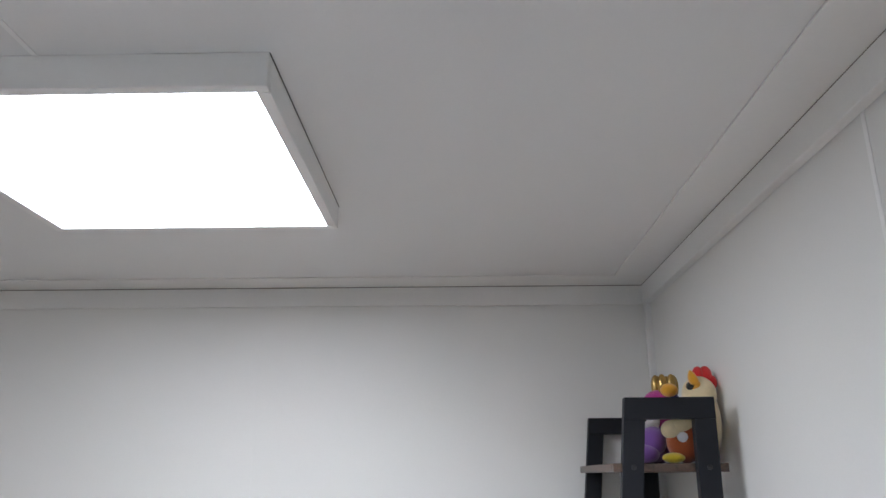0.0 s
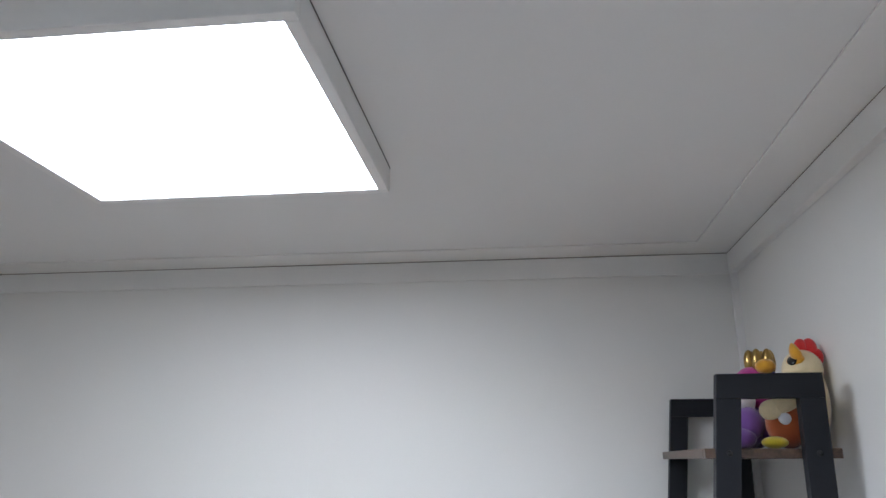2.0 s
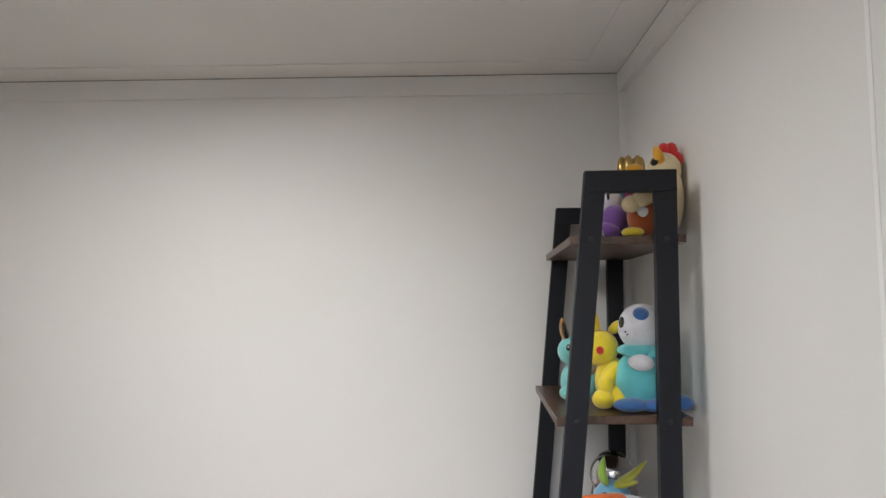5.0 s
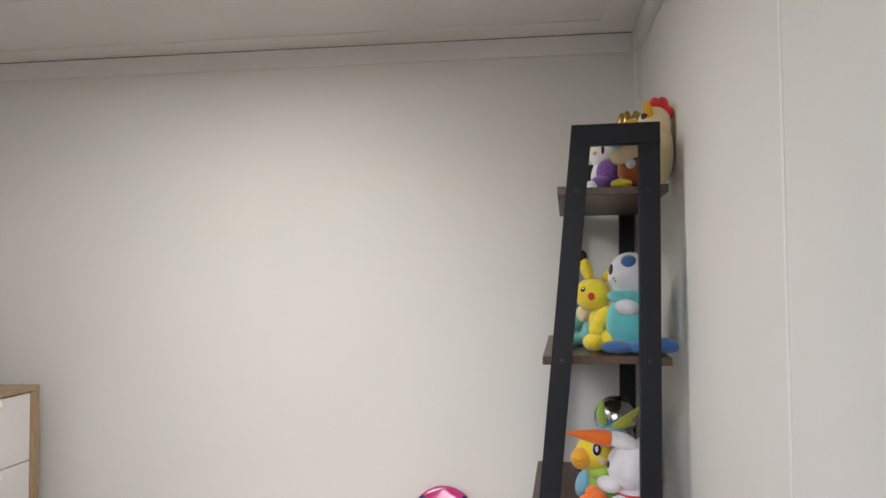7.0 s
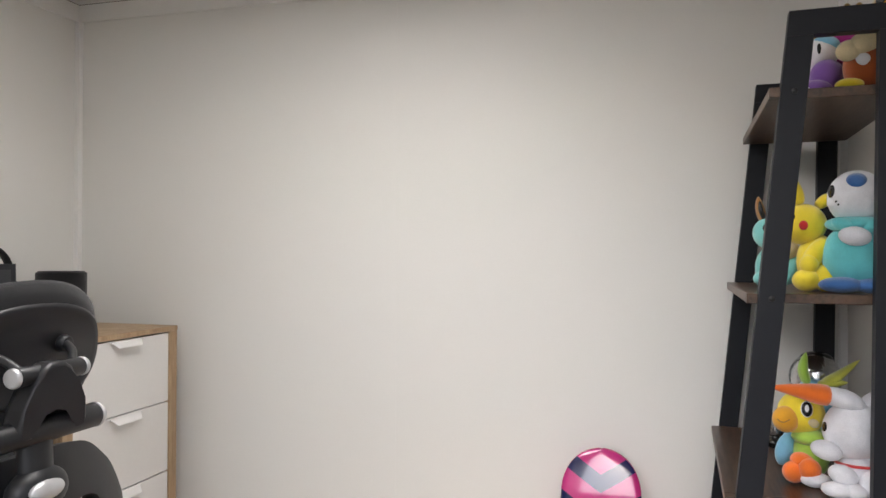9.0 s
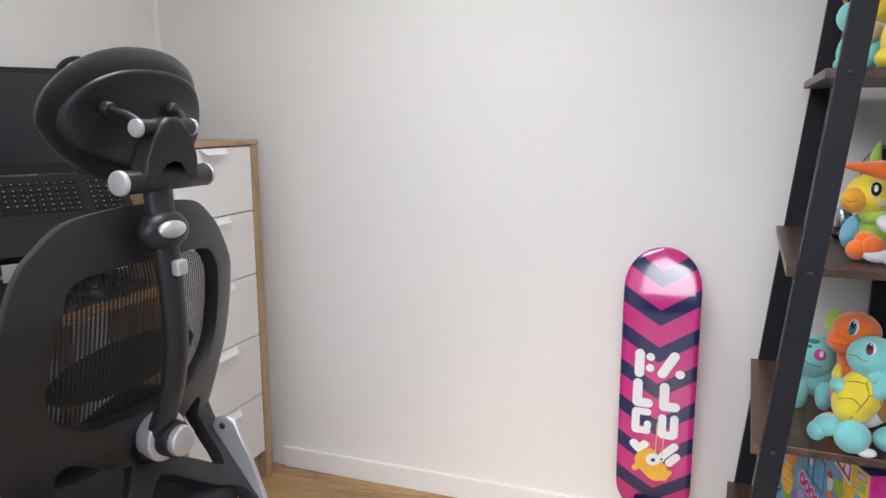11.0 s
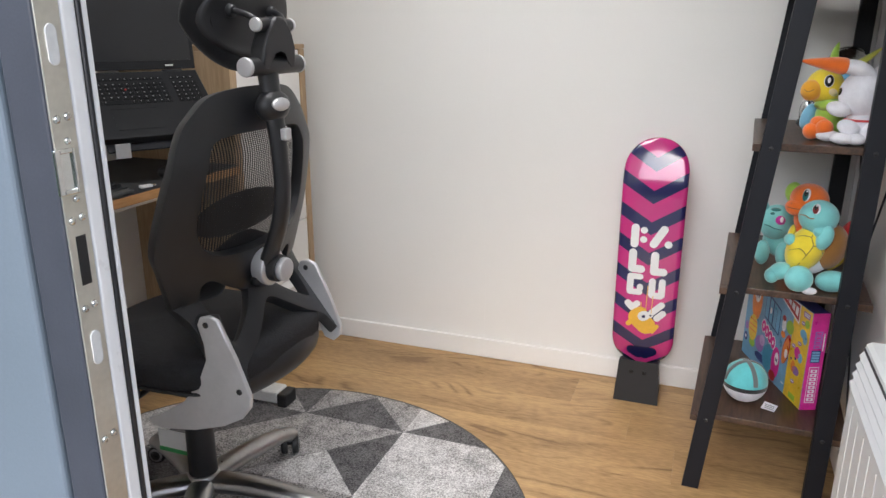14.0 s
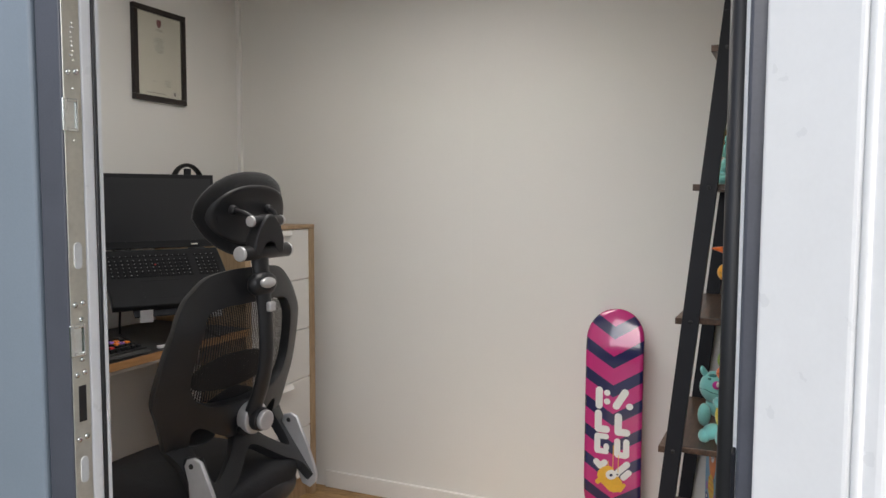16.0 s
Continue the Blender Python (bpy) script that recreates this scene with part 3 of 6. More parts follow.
# ---- ceiling light ----
def ceiling_light():
    x0, x1, y0, y1, zb, zt = -0.86, -0.235, 0.897, 1.52, 2.229, TOP
    ob = thing("ceiling_light", ((x0 + x1) / 2, (y0 + y1) / 2, zb), "lit square white ceiling panel in a surface frame", "light")
    cx, cy = (x0 + x1) / 2, (y0 + y1) / 2
    hx, hy, h = (x1 - x0) / 2, (y1 - y0) / 2, zt - zb
    for nm, lo, hi in (
        ("frame_side", (-hx, -hy, 0), (hx, -hy + 0.02, h)),
        ("frame_side", (-hx, hy - 0.02, 0), (hx, hy, h)),
        ("frame_side", (-hx, -hy + 0.0205, 0), (-hx + 0.02, hy - 0.0205, h)),
        ("frame_side", (hx - 0.02, -hy + 0.0205, 0), (hx, hy - 0.0205, h)),
    ):
        box_part(nm, lo, hi, TRIM, ob, "", 0.0015)
    box_part("diffuser", (-hx + 0.0205, -hy + 0.0205, 0.004), (hx - 0.0205, hy - 0.0205, 0.010), glow, ob, "glowing white diffuser", 0.0)
    # thin dark sheet, shade painted in where the frame meets the ceiling
    box_part("painted_shadow_line", (-hx + 0.002, -hy + 0.002, h - 0.0016), (hx + 0.0012, hy + 0.0012, h - 0.0002), SHADOWGAP, ob, "", 0.0)
    return ob


# ---- ladder shelf ----
SHELF_Z = (1.731, 1.356, 0.981, 0.605, 0.228)  # top faces
LAD_Y0, LAD_Y1 = 1.60, 2.225


def front_x(z):
    return 0.221 + 0.1006 * z


def rear_x(z):
    return 0.528 + 0.0135 * z


def ladder_shelf():
    ob = thing("ladder_shelf", (0.4, LAD_Y0, 0), "five-tier ladder shelf with black frame and dark rustic boards", "shelf", turn=-2.3)
    o = Vector((0.4, LAD_Y0, 0))
    top, hw = 1.867, 0.0225
    for y0, y1 in ((LAD_Y0, LAD_Y0 + 0.028), (LAD_Y1 - 0.028, LAD_Y1)):
        for fx in (front_x, rear_x):
            bm = bmesh.new()
            add_slab(bm, [(fx(0) - hw, 0), (fx(0) + hw, 0), (fx(top - 0.046) + hw, top - 0.046), (fx(top - 0.046) - hw, top - 0.046)], y1 - y0,
                     lambda u, v, w, y0=y0: Vector((u, y0 + w, v)) - o, 0.0015)
            leg = part("leg", bm, BLACKMETAL, ob)
        bm = bmesh.new()
        add_slab(bm, [(front_x(top - 0.046) - hw, top - 0.0458), (rear_x(top) + hw, top - 0.0458), (rear_x(top) + hw, top), (front_x(top) - hw, top)], y1 - y0,
                 lambda u, v, w, y0=y0: Vector((u, y0 + w, v)) - o, 0.0015)
        part("top_bar", bm, BLACKMETAL, ob)
        for z in SHELF_Z:
            for fx in (front_x, rear_x):
                c = Vector((fx(z), y0 if y0 < 1.8 else y0 + 0.028, z - 0.009)) - o
                n = Vector((0, -1, 0)) if y0 < 1.8 else Vector((0, 1, 0))
                part("screw", add_rod(bmesh.new(), c, c + n * 0.0012, 0.0055, 0.005, 14), RUBBER, ob, "black socket screw", True)
    for z in SHELF_Z:
        bm = bmesh.new()
        add_box(bm, Vector((front_x(z) - 0.042, LAD_Y0 + 0.0285, z - 0.018)) - o, Vector((0.592, LAD_Y1 - 0.0285, z)) - o, 0.002)
        # the boards stick out past the frame towards the room and the wall
        add_box(bm, Vector((front_x(z) - 0.042, LAD_Y0 + 0.004, z - 0.018)) - o, Vector((front_x(z) - hw - 0.001, LAD_Y0 + 0.0285, z)) - o, 0.001)
        add_box(bm, Vector((rear_x(z) + hw + 0.001, LAD_Y0 + 0.004, z - 0.018)) - o, Vector((0.592, LAD_Y0 + 0.0285, z)) - o, 0.001)
        part("board", bm, WALNUT, ob, "dark brown rustic shelf board")
    ya, yb = LAD_Y0 + 0.03, LAD_Y1 - 0.03
    for a, b in ((0.25, 0.93), (0.93, 0.25)):
        bm = add_tube(bmesh.new(), [Vector((0.583 + 0.006 * (a > b), ya, a)) - o, Vector((0.583 + 0.006 * (a > b), yb, b)) - o], 0.006, 8, (0, 1, 0), 0.4)
        part("cross_brace", bm, BLACKMETAL, ob, "thin black cross brace", True)
    return ob


# ---- skateboard and its stand ----
def skateboard():
    """Local x across, z along the deck, -y the printed underside."""
    ob = thing("skateboard", (0.024, 2.095, 0.122), "glossy pink and navy chevron skateboard deck in a stand", "skateboard")
    L, hw = 0.792, 0.102
    bm = bmesh.new()
    rows, cols, grid = 48, 14, {}

    def bend(z):
        """How far the kicked ends curve towards the wall."""
        up, dn = max(0, z - (L - 0.17)), max(0, 0.16 - z)
        return 0.045 * (up / 0.17) ** 1.6 + 0.035 * (dn / 0.16) ** 1.6

    def half(z):
        e = min(z, L - z)
        return hw * math.sqrt(max(0.0, 1 - (1 - min(e / 0.115, 1)) ** 2.3)) if e < 0.115 else hw

    for side in (0, 1):
        for i in range(rows + 1):
            z = L * (0.5 - 0.5 * math.cos(math.pi * i / rows))
            w = max(half(z), 0.004)
            for j in range(cols + 1):
                u = -1 + 2 * j / cols
                conc = -0.006 * (1 - u * u)
                grid[side, i, j] = bm.verts.new((w * u, bend(z) + conc + side * 0.0115, z))
    for side in (0, 1):
        for i in range(rows):
            for j in range(cols):
                q = [grid[side, i, j], grid[side, i, j + 1], grid[side, i + 1, j + 1], grid[side, i + 1, j]]
                f = bm.faces.new(q if side == 0 else q[::-1])
                f.smooth, f.material_index = True, side
    rim = [(0, j) for j in range(cols)] + [(i, cols) for i in range(rows)] + [(rows, j) for j in range(cols, 0, -1)] + [(i, 0) for i in range(rows, 0, -1)]
    for a, b in zip(rim, rim[1:] + rim[:1]):
        f = bm.faces.new((grid[0, a[0], a[1]], grid[1, a[0], a[1]], grid[1, b[0], b[1]], grid[0, b[0], b[1]]))
        f.material_index = 1
    part("deck", bm, [DECK, MAPLE], ob)

    def bar(bm, a, b, r, lift=0.0):
        """A flat round-ended bar of print between two places on the underside."""
        a, b = (Vector((p[0], 0.474 + (p[1] - 0.60) * 0.86)) for p in (a, b))
        d = (b - a).normalized() if (b - a).length > 1e-6 else Vector((0, 1))
        ang = math.atan2(d.y, d.x)
        pts = [b + r * Vector((math.cos(ang + t), math.sin(ang + t))) for t in (math.pi * (k / 8 - 0.5) for k in range(9))]
        pts += [a + r * Vector((math.cos(ang + t), math.sin(ang + t))) for t in (math.pi * (k / 8 + 0.5) for k in range(9))]
        add_slab(bm, [(p.x, p.y) for p in pts], 0.0008, lambda u, v, w: Vector((u, bend(v) - 0.006 * (1 - (u / hw) ** 2) - 0.0006 - lift - w, v)))

    bm = bmesh.new()
    l1, r1 = -0.038, 0.034
    for a, b, r in (
        ((l1 - 0.012, 0.565), (l1 - 0.012, 0.63), 0.013), ((l1 + 0.016, 0.622), (l1 + 0.017, 0.622), 0.011), ((l1 + 0.016, 0.585), (l1 + 0.017, 0.585), 0.011),
        ((r1 - 0.022, 0.57), (r1 + 0.008, 0.63), 0.013), ((r1 + 0.024, 0.572), (r1 + 0.025, 0.572), 0.012),
        ((l1 - 0.014, 0.47), (l1 - 0.014, 0.53), 0.013), ((l1 - 0.014, 0.465), (l1 + 0.016, 0.465), 0.013),
        ((r1 - 0.014, 0.465), (r1 - 0.014, 0.525), 0.013), ((r1 - 0.014, 0.46), (r1 + 0.016, 0.46), 0.013),
        ((l1 - 0.016, 0.375), (l1 - 0.016, 0.43), 0.011), ((l1 - 0.016, 0.434), (l1 + 0.016, 0.434), 0.010), ((l1 - 0.016, 0.37), (l1 + 0.016, 0.37), 0.010), ((l1 + 0.017, 0.385), (l1 + 0.017, 0.393), 0.010),
        ((r1 - 0.016, 0.365), (r1 - 0.016, 0.42), 0.011), ((r1 + 0.016, 0.365), (r1 + 0.016, 0.42), 0.011), ((r1 - 0.012, 0.362), (r1 + 0.012, 0.362), 0.011),
        ((l1 - 0.018, 0.32), (l1 - 0.004, 0.305), 0.012), ((l1 + 0.012, 0.322), (l1 - 0.002, 0.305), 0.011),
        ((r1 - 0.01, 0.29), (r1 + 0.02, 0.325), 0.011), ((r1 + 0.008, 0.268), (r1 + 0.026, 0.29), 0.011),
    ):
        bar(bm, a, b, r)
    part("white_print", bm, WHITE, ob, "rounded white printed blocks")
    bm = bmesh.new()
    for a, b, r in (((-0.02, 0.265), (0.008, 0.235), 0.032), ((-0.05, 0.235), (-0.03, 0.26), 0.009), ((0.03, 0.21), (0.044, 0.235), 0.007), ((-0.012, 0.29), (-0.013, 0.33), 0.0012),
                    ((0.004, 0.28), (0.005, 0.40), 0.0012), ((0.022, 0.25), (0.024, 0.36), 0.0012), ((-0.02, 0.28), (-0.012, 0.285), 0.022)):
        bar(bm, a, b, r, 0.0012)
    part("yellow_print", bm, YELLOWPRINT, ob, "yellow printed blob")
    bm = bmesh.new()
    for a, b, r in (((-0.004, 0.272), (0.002, 0.276), 0.017), ((0.020, 0.279), (0.022, 0.279), 0.008)):
        bar(bm, a, b, r, 0.0024)
    part("eye_print", bm, WHITE, ob, "white printed eyes")
    bm = bmesh.new()
    for a, b, r in (((-0.002, 0.272), (0.0, 0.273), 0.005), ((0.021, 0.279), (0.022, 0.279), 0.003)):
        bar(bm, a, b, r, 0.0036)
    part("pupil_print", bm, EYEPRINT, ob, "dark printed pupils")
    bm = bmesh.new()
    for a, b, r in (((-0.034, 0.115), (-0.010, 0.098), 0.017), ((0.034, 0.115), (0.010, 0.098), 0.017), ((-0.03, 0.118), (0.03, 0.118), 0.014)):
        bar(bm, a, b, r)
    part("navy_print", bm, EYEPRINT, ob, "navy printed emblem")
    return ob


def skateboard_stand():
    ob = thing("skateboard_stand", (0.02, 2.07, 0), "small black wedge stand holding the skateboard upright", "stand")
    bm = bmesh.new()
    add_slab(bm, [(-0.076, 0.0), (0.076, 0.0), (0.067, 0.15), (-0.066, 0.15)], 0.004, lambda u, v, w: Vector((u, -0.01 + 0.015 * v / 0.15 + w, v)), 0.001)
    part("front_plate", bm, BLACK, ob)
    for s in (-1, 1):
        bm = bmesh.new()
        add_slab(bm, [(-0.006, 0.0), (0.13, 0.0), (0.09, 0.09), (0.036, 0.148), (0.009, 0.148)], 0.004, lambda u, v, w, s=s: Vector((s * (0.072 - 0.05 * v) - w * s, u, v)), 0.0008)
        part("side_plate", bm, BLACK, ob)
    bm = add_box(bmesh.new(), (-0.066, 0.01, 0.118), (0.066, 0.10, 0.122), 0.001)
    part("ledge", bm, BLACK, ob)
    for x in (-0.022, 0.022):
        part("screw_hole", add_rod(bmesh.new(), (x, 0.001, 0.112), (x, -0.0012, 0.112), 0.0075, seg=16), RUBBER, ob, "", True)
    return ob


# ---- chest of drawers ----
def chest_of_drawers():
    ob = thing("chest_of_drawers", (-1.52, 1.935, 0), "narrow oak chest with five white drawers", "chest of drawers")
    o = Vector((-1.52, 1.935, 0))
    x0, x1, y0, y1, h = -1.748, -1.296, 1.70, 2.168, 1.198
    for nm, lo, hi in (
        ("side_panel", (x0, y1 - 0.036, 0), (x1, y1, h - 0.0165)),
        ("side_panel", (x0, y0, 0), (x1, y0 + 0.036, h - 0.0165)),
        ("top_board", (x0, y0, h - 0.016), (x1 + 0.002, y1, h)),
        ("plinth", (x0 + 0.02, y0 + 0.0365, 0), (x1 - 0.03, y1 - 0.0365, 0.10)),
        ("back_panel", (x0, y0 + 0.0365, 0.101), (x0 + 0.01, y1 - 0.0365, h - 0.017)),
    ):
        box_part(nm, Vector(lo) - o, Vector(hi) - o, OAKEDGE, ob, "", 0.0015)
    zs = (1.180, 0.965, 0.750, 0.535, 0.320, 0.105)
    for a, b in zip(zs, zs[1:]):
        d = box_part("drawer", Vector((x0 + 0.02, y0 + 0.038, b + 0.002)) - o, Vector((x1 - 0.004, y1 - 0.038, a - 0.002)) - o, DRAWER, ob, "white drawer front", 0.0012)
        bm = bmesh.new()
        # folded pull: a tab along the top edge, bent outwards
        add_slab(bm, [(-0.062, 0.0), (0.062, 0.0), (0.05, -0.022), (-0.05, -0.022)], 0.003,
                 lambda u, v, w, a=a: Vector((x1 + 0.0015 + 0.016 * (-v / 0.022) - w * 0.3, 1.935 + u, a - 0.006 + v * 0.75 + w)) - o)
        add_box(bm, Vector((x1 - 0.0038, 1.935 - 0.062, a - 0.008)) - o, Vector((x1 + 0.003, 1.935 + 0.062, a - 0.0045)) - o)
        part("pull", bm, DRAWER, d, "folded white metal pull")
    return ob


# ---- desk and what stands on it ----
DESK_Z, DESK_X = 0.82, -1.268


def desk():
    ob = thing("desk", (-1.5, 1.06, 0), "standing desk with black top, oak edge and white steel legs", "desk")
    o = Vector((-1.5, 1.06, 0))
    y0, y1 = 0.44, 1.685
    box_part("tabletop", Vector((-1.735, y0, DESK_Z - 0.027)) - o, Vector((DESK_X, y1, DESK_Z - 0.0012)) - o, OAKTOP, ob, "oak desk board", 0.002)
    box_part("top_surface", Vector((-1.734, y0 + 0.001, DESK_Z - 0.001)) - o, Vector((DESK_X - 0.0015, y1 - 0.001, DESK_Z + 0.001)) - o, DESKBLACK, ob, "matt black writing surface", 0.0006)
    white = mat("white_powder_coat", (0.72, 0.72, 0.70), 0.4)
    for y in (0.62, 1.61):
        box_part("leg", Vector((-1.54, y - 0.035, 0.068)) - o, Vector((-1.47, y + 0.035, DESK_Z - 0.06)) - o, white, ob, "white telescopic leg", 0.004)
        foot = box_part("foot", Vector((-1.72, y - 0.035, 0.024)) - o, Vector((-1.12, y + 0.035, 0.067)) - o, white, ob, "white steel foot", 0.006)
        box_part("end_cap", Vector((-1.12, y - 0.036, 0.014)) - o, Vector((-1.085, y + 0.036, 0.062)) - o, BLACK, foot, "black rubber end cap", 0.006)
        box_part("pad", Vector((-1.70, y - 0.03, 0.0002)) - o, Vector((-1.66, y + 0.03, 0.0235)) - o, BLACK, foot, "", 0.003)
    box_part("crossbar", Vector((-1.535, 0.66, DESK_Z - 0.10)) - o, Vector((-1.475, 1.57, DESK_Z - 0.06)) - o, white, ob, "", 0.003)
    bm = bmesh.new()
    add_tube(bm, smooth_path([Vector((-1.33, 1.03, DESK_Z - 0.028)) - o, Vector((-1.325, 1.035, DESK_Z - 0.05)) - o, Vector((-1.31, 1.05, DESK_Z - 0.075)) - o]), 0.002, 8)
    part("cable_end", bm, RUBBER, ob, "thin black cable", True)
    return ob


def laptop():
    """Local x: to the sitter's right seen from the front, -y towards the sitter."""
    ob = thing("laptop", (-1.494, 1.476, DESK_Z + 0.001), "large black open laptop raised on a sloping stand", "laptop", turn=59)
    w, dep = 0.205, 0.275
    hz = 1.126 - DESK_Z
    tilt = radians(38)
    # base plane: from the hinge down towards the sitter
    def base(u, v, n):
        """u across, v from the hinge towards the sitter, n out of the keyboard."""
        return Vector((u, -v * math.cos(tilt) - n * math.sin(tilt), hz - v * math.sin(tilt) + n * math.cos(tilt)))

    def slab(bm, u0, u1, v0, v1, n0, n1, bevel=0.001, mi=0):
        add_slab(bm, [(u0, v0), (u1, v0), (u1, v1), (u0, v1)], n1 - n0, lambda u, v, q: base(u, v, n0 + q), bevel, mi)

    bm = bmesh.new()
    slab(bm, -w, w, 0, dep, -0.024, 0, 0.003)
    body = part("base", bm, LAPTOP, ob)
    rng = random.Random(4)
    legend = bmesh.new()
    for r in range(6):
        n = 19
        for c in range(n):
            if c == 14 or (r == 5 and 4 <= c <= 7 and c != 4):
                continue
            u0 = -0.188 + c * 0.376 / n
            u1 = u0 + 0.376 / n - 0.0028
            if r == 5 and c == 4:
                u1 = u0 + 4 * 0.376 / n - 0.0028
            v0 = 0.030 + r * 0.0185 + (0.004 if r else 0)
            key = bmesh.new()
            slab(key, u0, u1, v0, v0 + (0.0155 if r else 0.011), 0.0004, 0.0026, 0.0007)
            part("key", key, KEYBLACK, body)
            slab(legend, u0 + 0.004, u0 + 0.004 + 0.002 + 0.003 * rng.random(), v0 + 0.004, v0 + 0.0072, 0.0027, 0.0029, 0)
    tagged(part("key_marks", legend, LEGEND, body), "pale key marks", "", "", "stuff")
    bm = bmesh.new()
    slab(bm, -0.10, 0.03, 0.155, 0.162, 0.0002, 0.0012, 0)
    slab(bm, -0.10, 0.03, 0.17, 0.245, 0.0002, 0.0008, 0)
    part("trackpad", bm, LAPTOP, body, "dark trackpad")
    bm = add_ball(bmesh.new(), base(-0.035, 0.083, 0.0028), 0.0035)
    part("pointing_stick", bm, mat("red_cap", (0.5, 0.03, 0.03), 0.5), body, "small red pointing stick")
    # lid
    lean = radians(6)
    def lid(u, v, n):
        return Vector((u, v * math.sin(lean) - n * math.cos(lean), hz + v * math.cos(lean) + n * math.sin(lean)))
    bm = bmesh.new()
    add_slab(bm, [(-w, 0.004), (w, 0.004), (w, 0.272), (-w, 0.272)], 0.012, lambda u, v, q: lid(u, v, -0.012 + q), 0.002)
    lid_ob = part("lid", bm, LAPTOP, ob, "black laptop lid")
    bm = bmesh.new()
    add_slab(bm, [(-w + 0.012, 0.03), (w - 0.012, 0.03), (w - 0.012, 0.257), (-w + 0.012, 0.257)], 0.0008, lambda u, v, q: lid(u, v, 0.0006 + q))
    part("display", bm, SCREEN, lid_ob, "dark switched-off display")
    bm = bmesh.new()
    add_slab(bm, [(0.11, 0.013), (0.135, 0.013), (0.135, 0.018), (0.11, 0.018)], 0.0008, lambda u, v, q: lid(u, v, 0.0004 + q))
    part("badge", bm, STEEL, lid_ob)
    for u in (-0.13, 0.13):
        part("hinge", add_rod(bmesh.new(), (u - 0.03, 0.002, hz - 0.004), (u + 0.03, 0.002, hz - 0.004), 0.007, seg=12), BLACK, ob, "", True)
    return ob


def laptop_stand():
    ob = thing("laptop_stand", (-1.494, 1.476, DESK_Z + 0.001), "dark sloping metal stand beneath the laptop", "laptop stand", turn=59)
    bm = bmesh.new()
    for u in (-0.14, 0.14):
        add_slab(bm, [(0.05, 0), (-0.2, 0), (-0.2, 0.006), (0.035, 0.006), (-0.012, 0.262), (-0.022, 0.256)], 0.006, lambda a, b, w, u=u: Vector((u + w, a, b)), 0.001)
    part("side_arm", bm, BLACKMETAL, ob)
    bm = bmesh.new()
    add_slab(bm, [(-0.005, 0.2745), (-0.222, 0.105), (-0.219, 0.101), (-0.002, 0.2705)], 0.28, lambda a, b, w: Vector((-0.14 + w, a, b - 0.004)), 0.0005)
    part("tray", bm, BLACKMETAL, ob)
    for u in (-0.11, 0.12):
        box_part("stop", (u - 0.02, -0.252, 0.085), (u + 0.02, -0.246, 0.125), SILVER, ob, "small bright front stop", 0.001)
    return ob


def keyboard():
    ob = thing("keyboard", (-1.365, 1.03, DESK_Z + 0.001), "black mechanical keyboard with red, orange and violet keycaps", "keyboard", turn=90)
    bm = bmesh.new()
    add_slab(bm, [(-0.07, 0.0), (0.065, 0.0), (0.065, 0.028), (-0.07, 0.016)], 0.36, lambda a, b, w: Vector((-0.18 + w, a, b)), 0.002)
    part("case", bm, BLACK, ob)
    cols = {"r": mat("red_keycap", (0.55, 0.03, 0.03), 0.45), "o": mat("orange_keycap", (0.8, 0.22, 0.02), 0.45), "v": mat("violet_keycap", (0.28, 0.14, 0.55), 0.45), "k": KEYBLACK}
    for r in range(5):
        for c in range(17):
            kind = "k"
            if (r, c) in ((3, 15), (2, 14), (2, 16)):
                kind = "o"
            elif (r, c) in ((2, 15), (3, 14)):
                kind = "v"
            elif (r, c) in ((4, 0), (3, 11), (1, 12)):
                kind = "r"
            x, y = -0.166 + c * 0.0205, -0.048 + r * 0.0235
            z = 0.017 + r * 0.0028
            bm = bmesh.new()
            add_slab(bm, [(x - 0.009, y - 0.0095), (x + 0.009, y - 0.0095), (x + 0.009, y + 0.0095), (x - 0.009, y + 0.0095)], 0.01,
                     lambda u, v, w, z=z, x=x, y=y: Vector((x + (u - x) * (1 - 22 * w), y + (v - y) * (1 - 22 * w), z + w)), 0.0012)
            part("keycap", bm, cols[kind], ob)
    return ob


def wrist_rest():
    ob = thing("wrist_rest", (-1.295, 1.03, DESK_Z + 0.001), "dark grey padded wrist rest in front of the keyboard", "wrist rest")
    bm = add_box(bmesh.new(), (-0.022, -0.18, 0), (0.022, 0.18, 0.012), 0.005, 3)
    part("pad", bm, mat("dark_grey_pad", (0.045, 0.045, 0.045), 0.8, fine=300, bump=0.3), ob)


def mouse_and_stick():
    ob = thing("mouse", (-1.33, 1.44, DESK_Z + 0.001), "low black computer mouse on the desk", "mouse", turn=100)
    bm = add_ball(bmesh.new(), (0, 0, 0.012), (0.032, 0.055, 0.026))
    for v in bm.verts:
        v.co.z = max(v.co.z, 0.0)
    part("shell", bm, BLACK, ob, "", True)
    bm = add_rod(bmesh.new(), (-0.004, -0.028, 0.034), (0.004, -0.028, 0.034), 0.007, seg=14)
    part("wheel", bm, GREYCASTER, ob, "", True)
    ob = thing("memory_stick", (-1.30, 1.285, DESK_Z + 0.001), "small white memory stick lying on the desk", "memory stick", turn=70)
    box_part("body", (-0.02, -0.008, 0), (0.015, 0.008, 0.008), WHITE, ob, "", 0.002)
    box_part("plug", (0.0152, -0.006, 0.002), (0.027, 0.006, 0.0065), STEEL, ob, "bright metal plug", 0.0005)


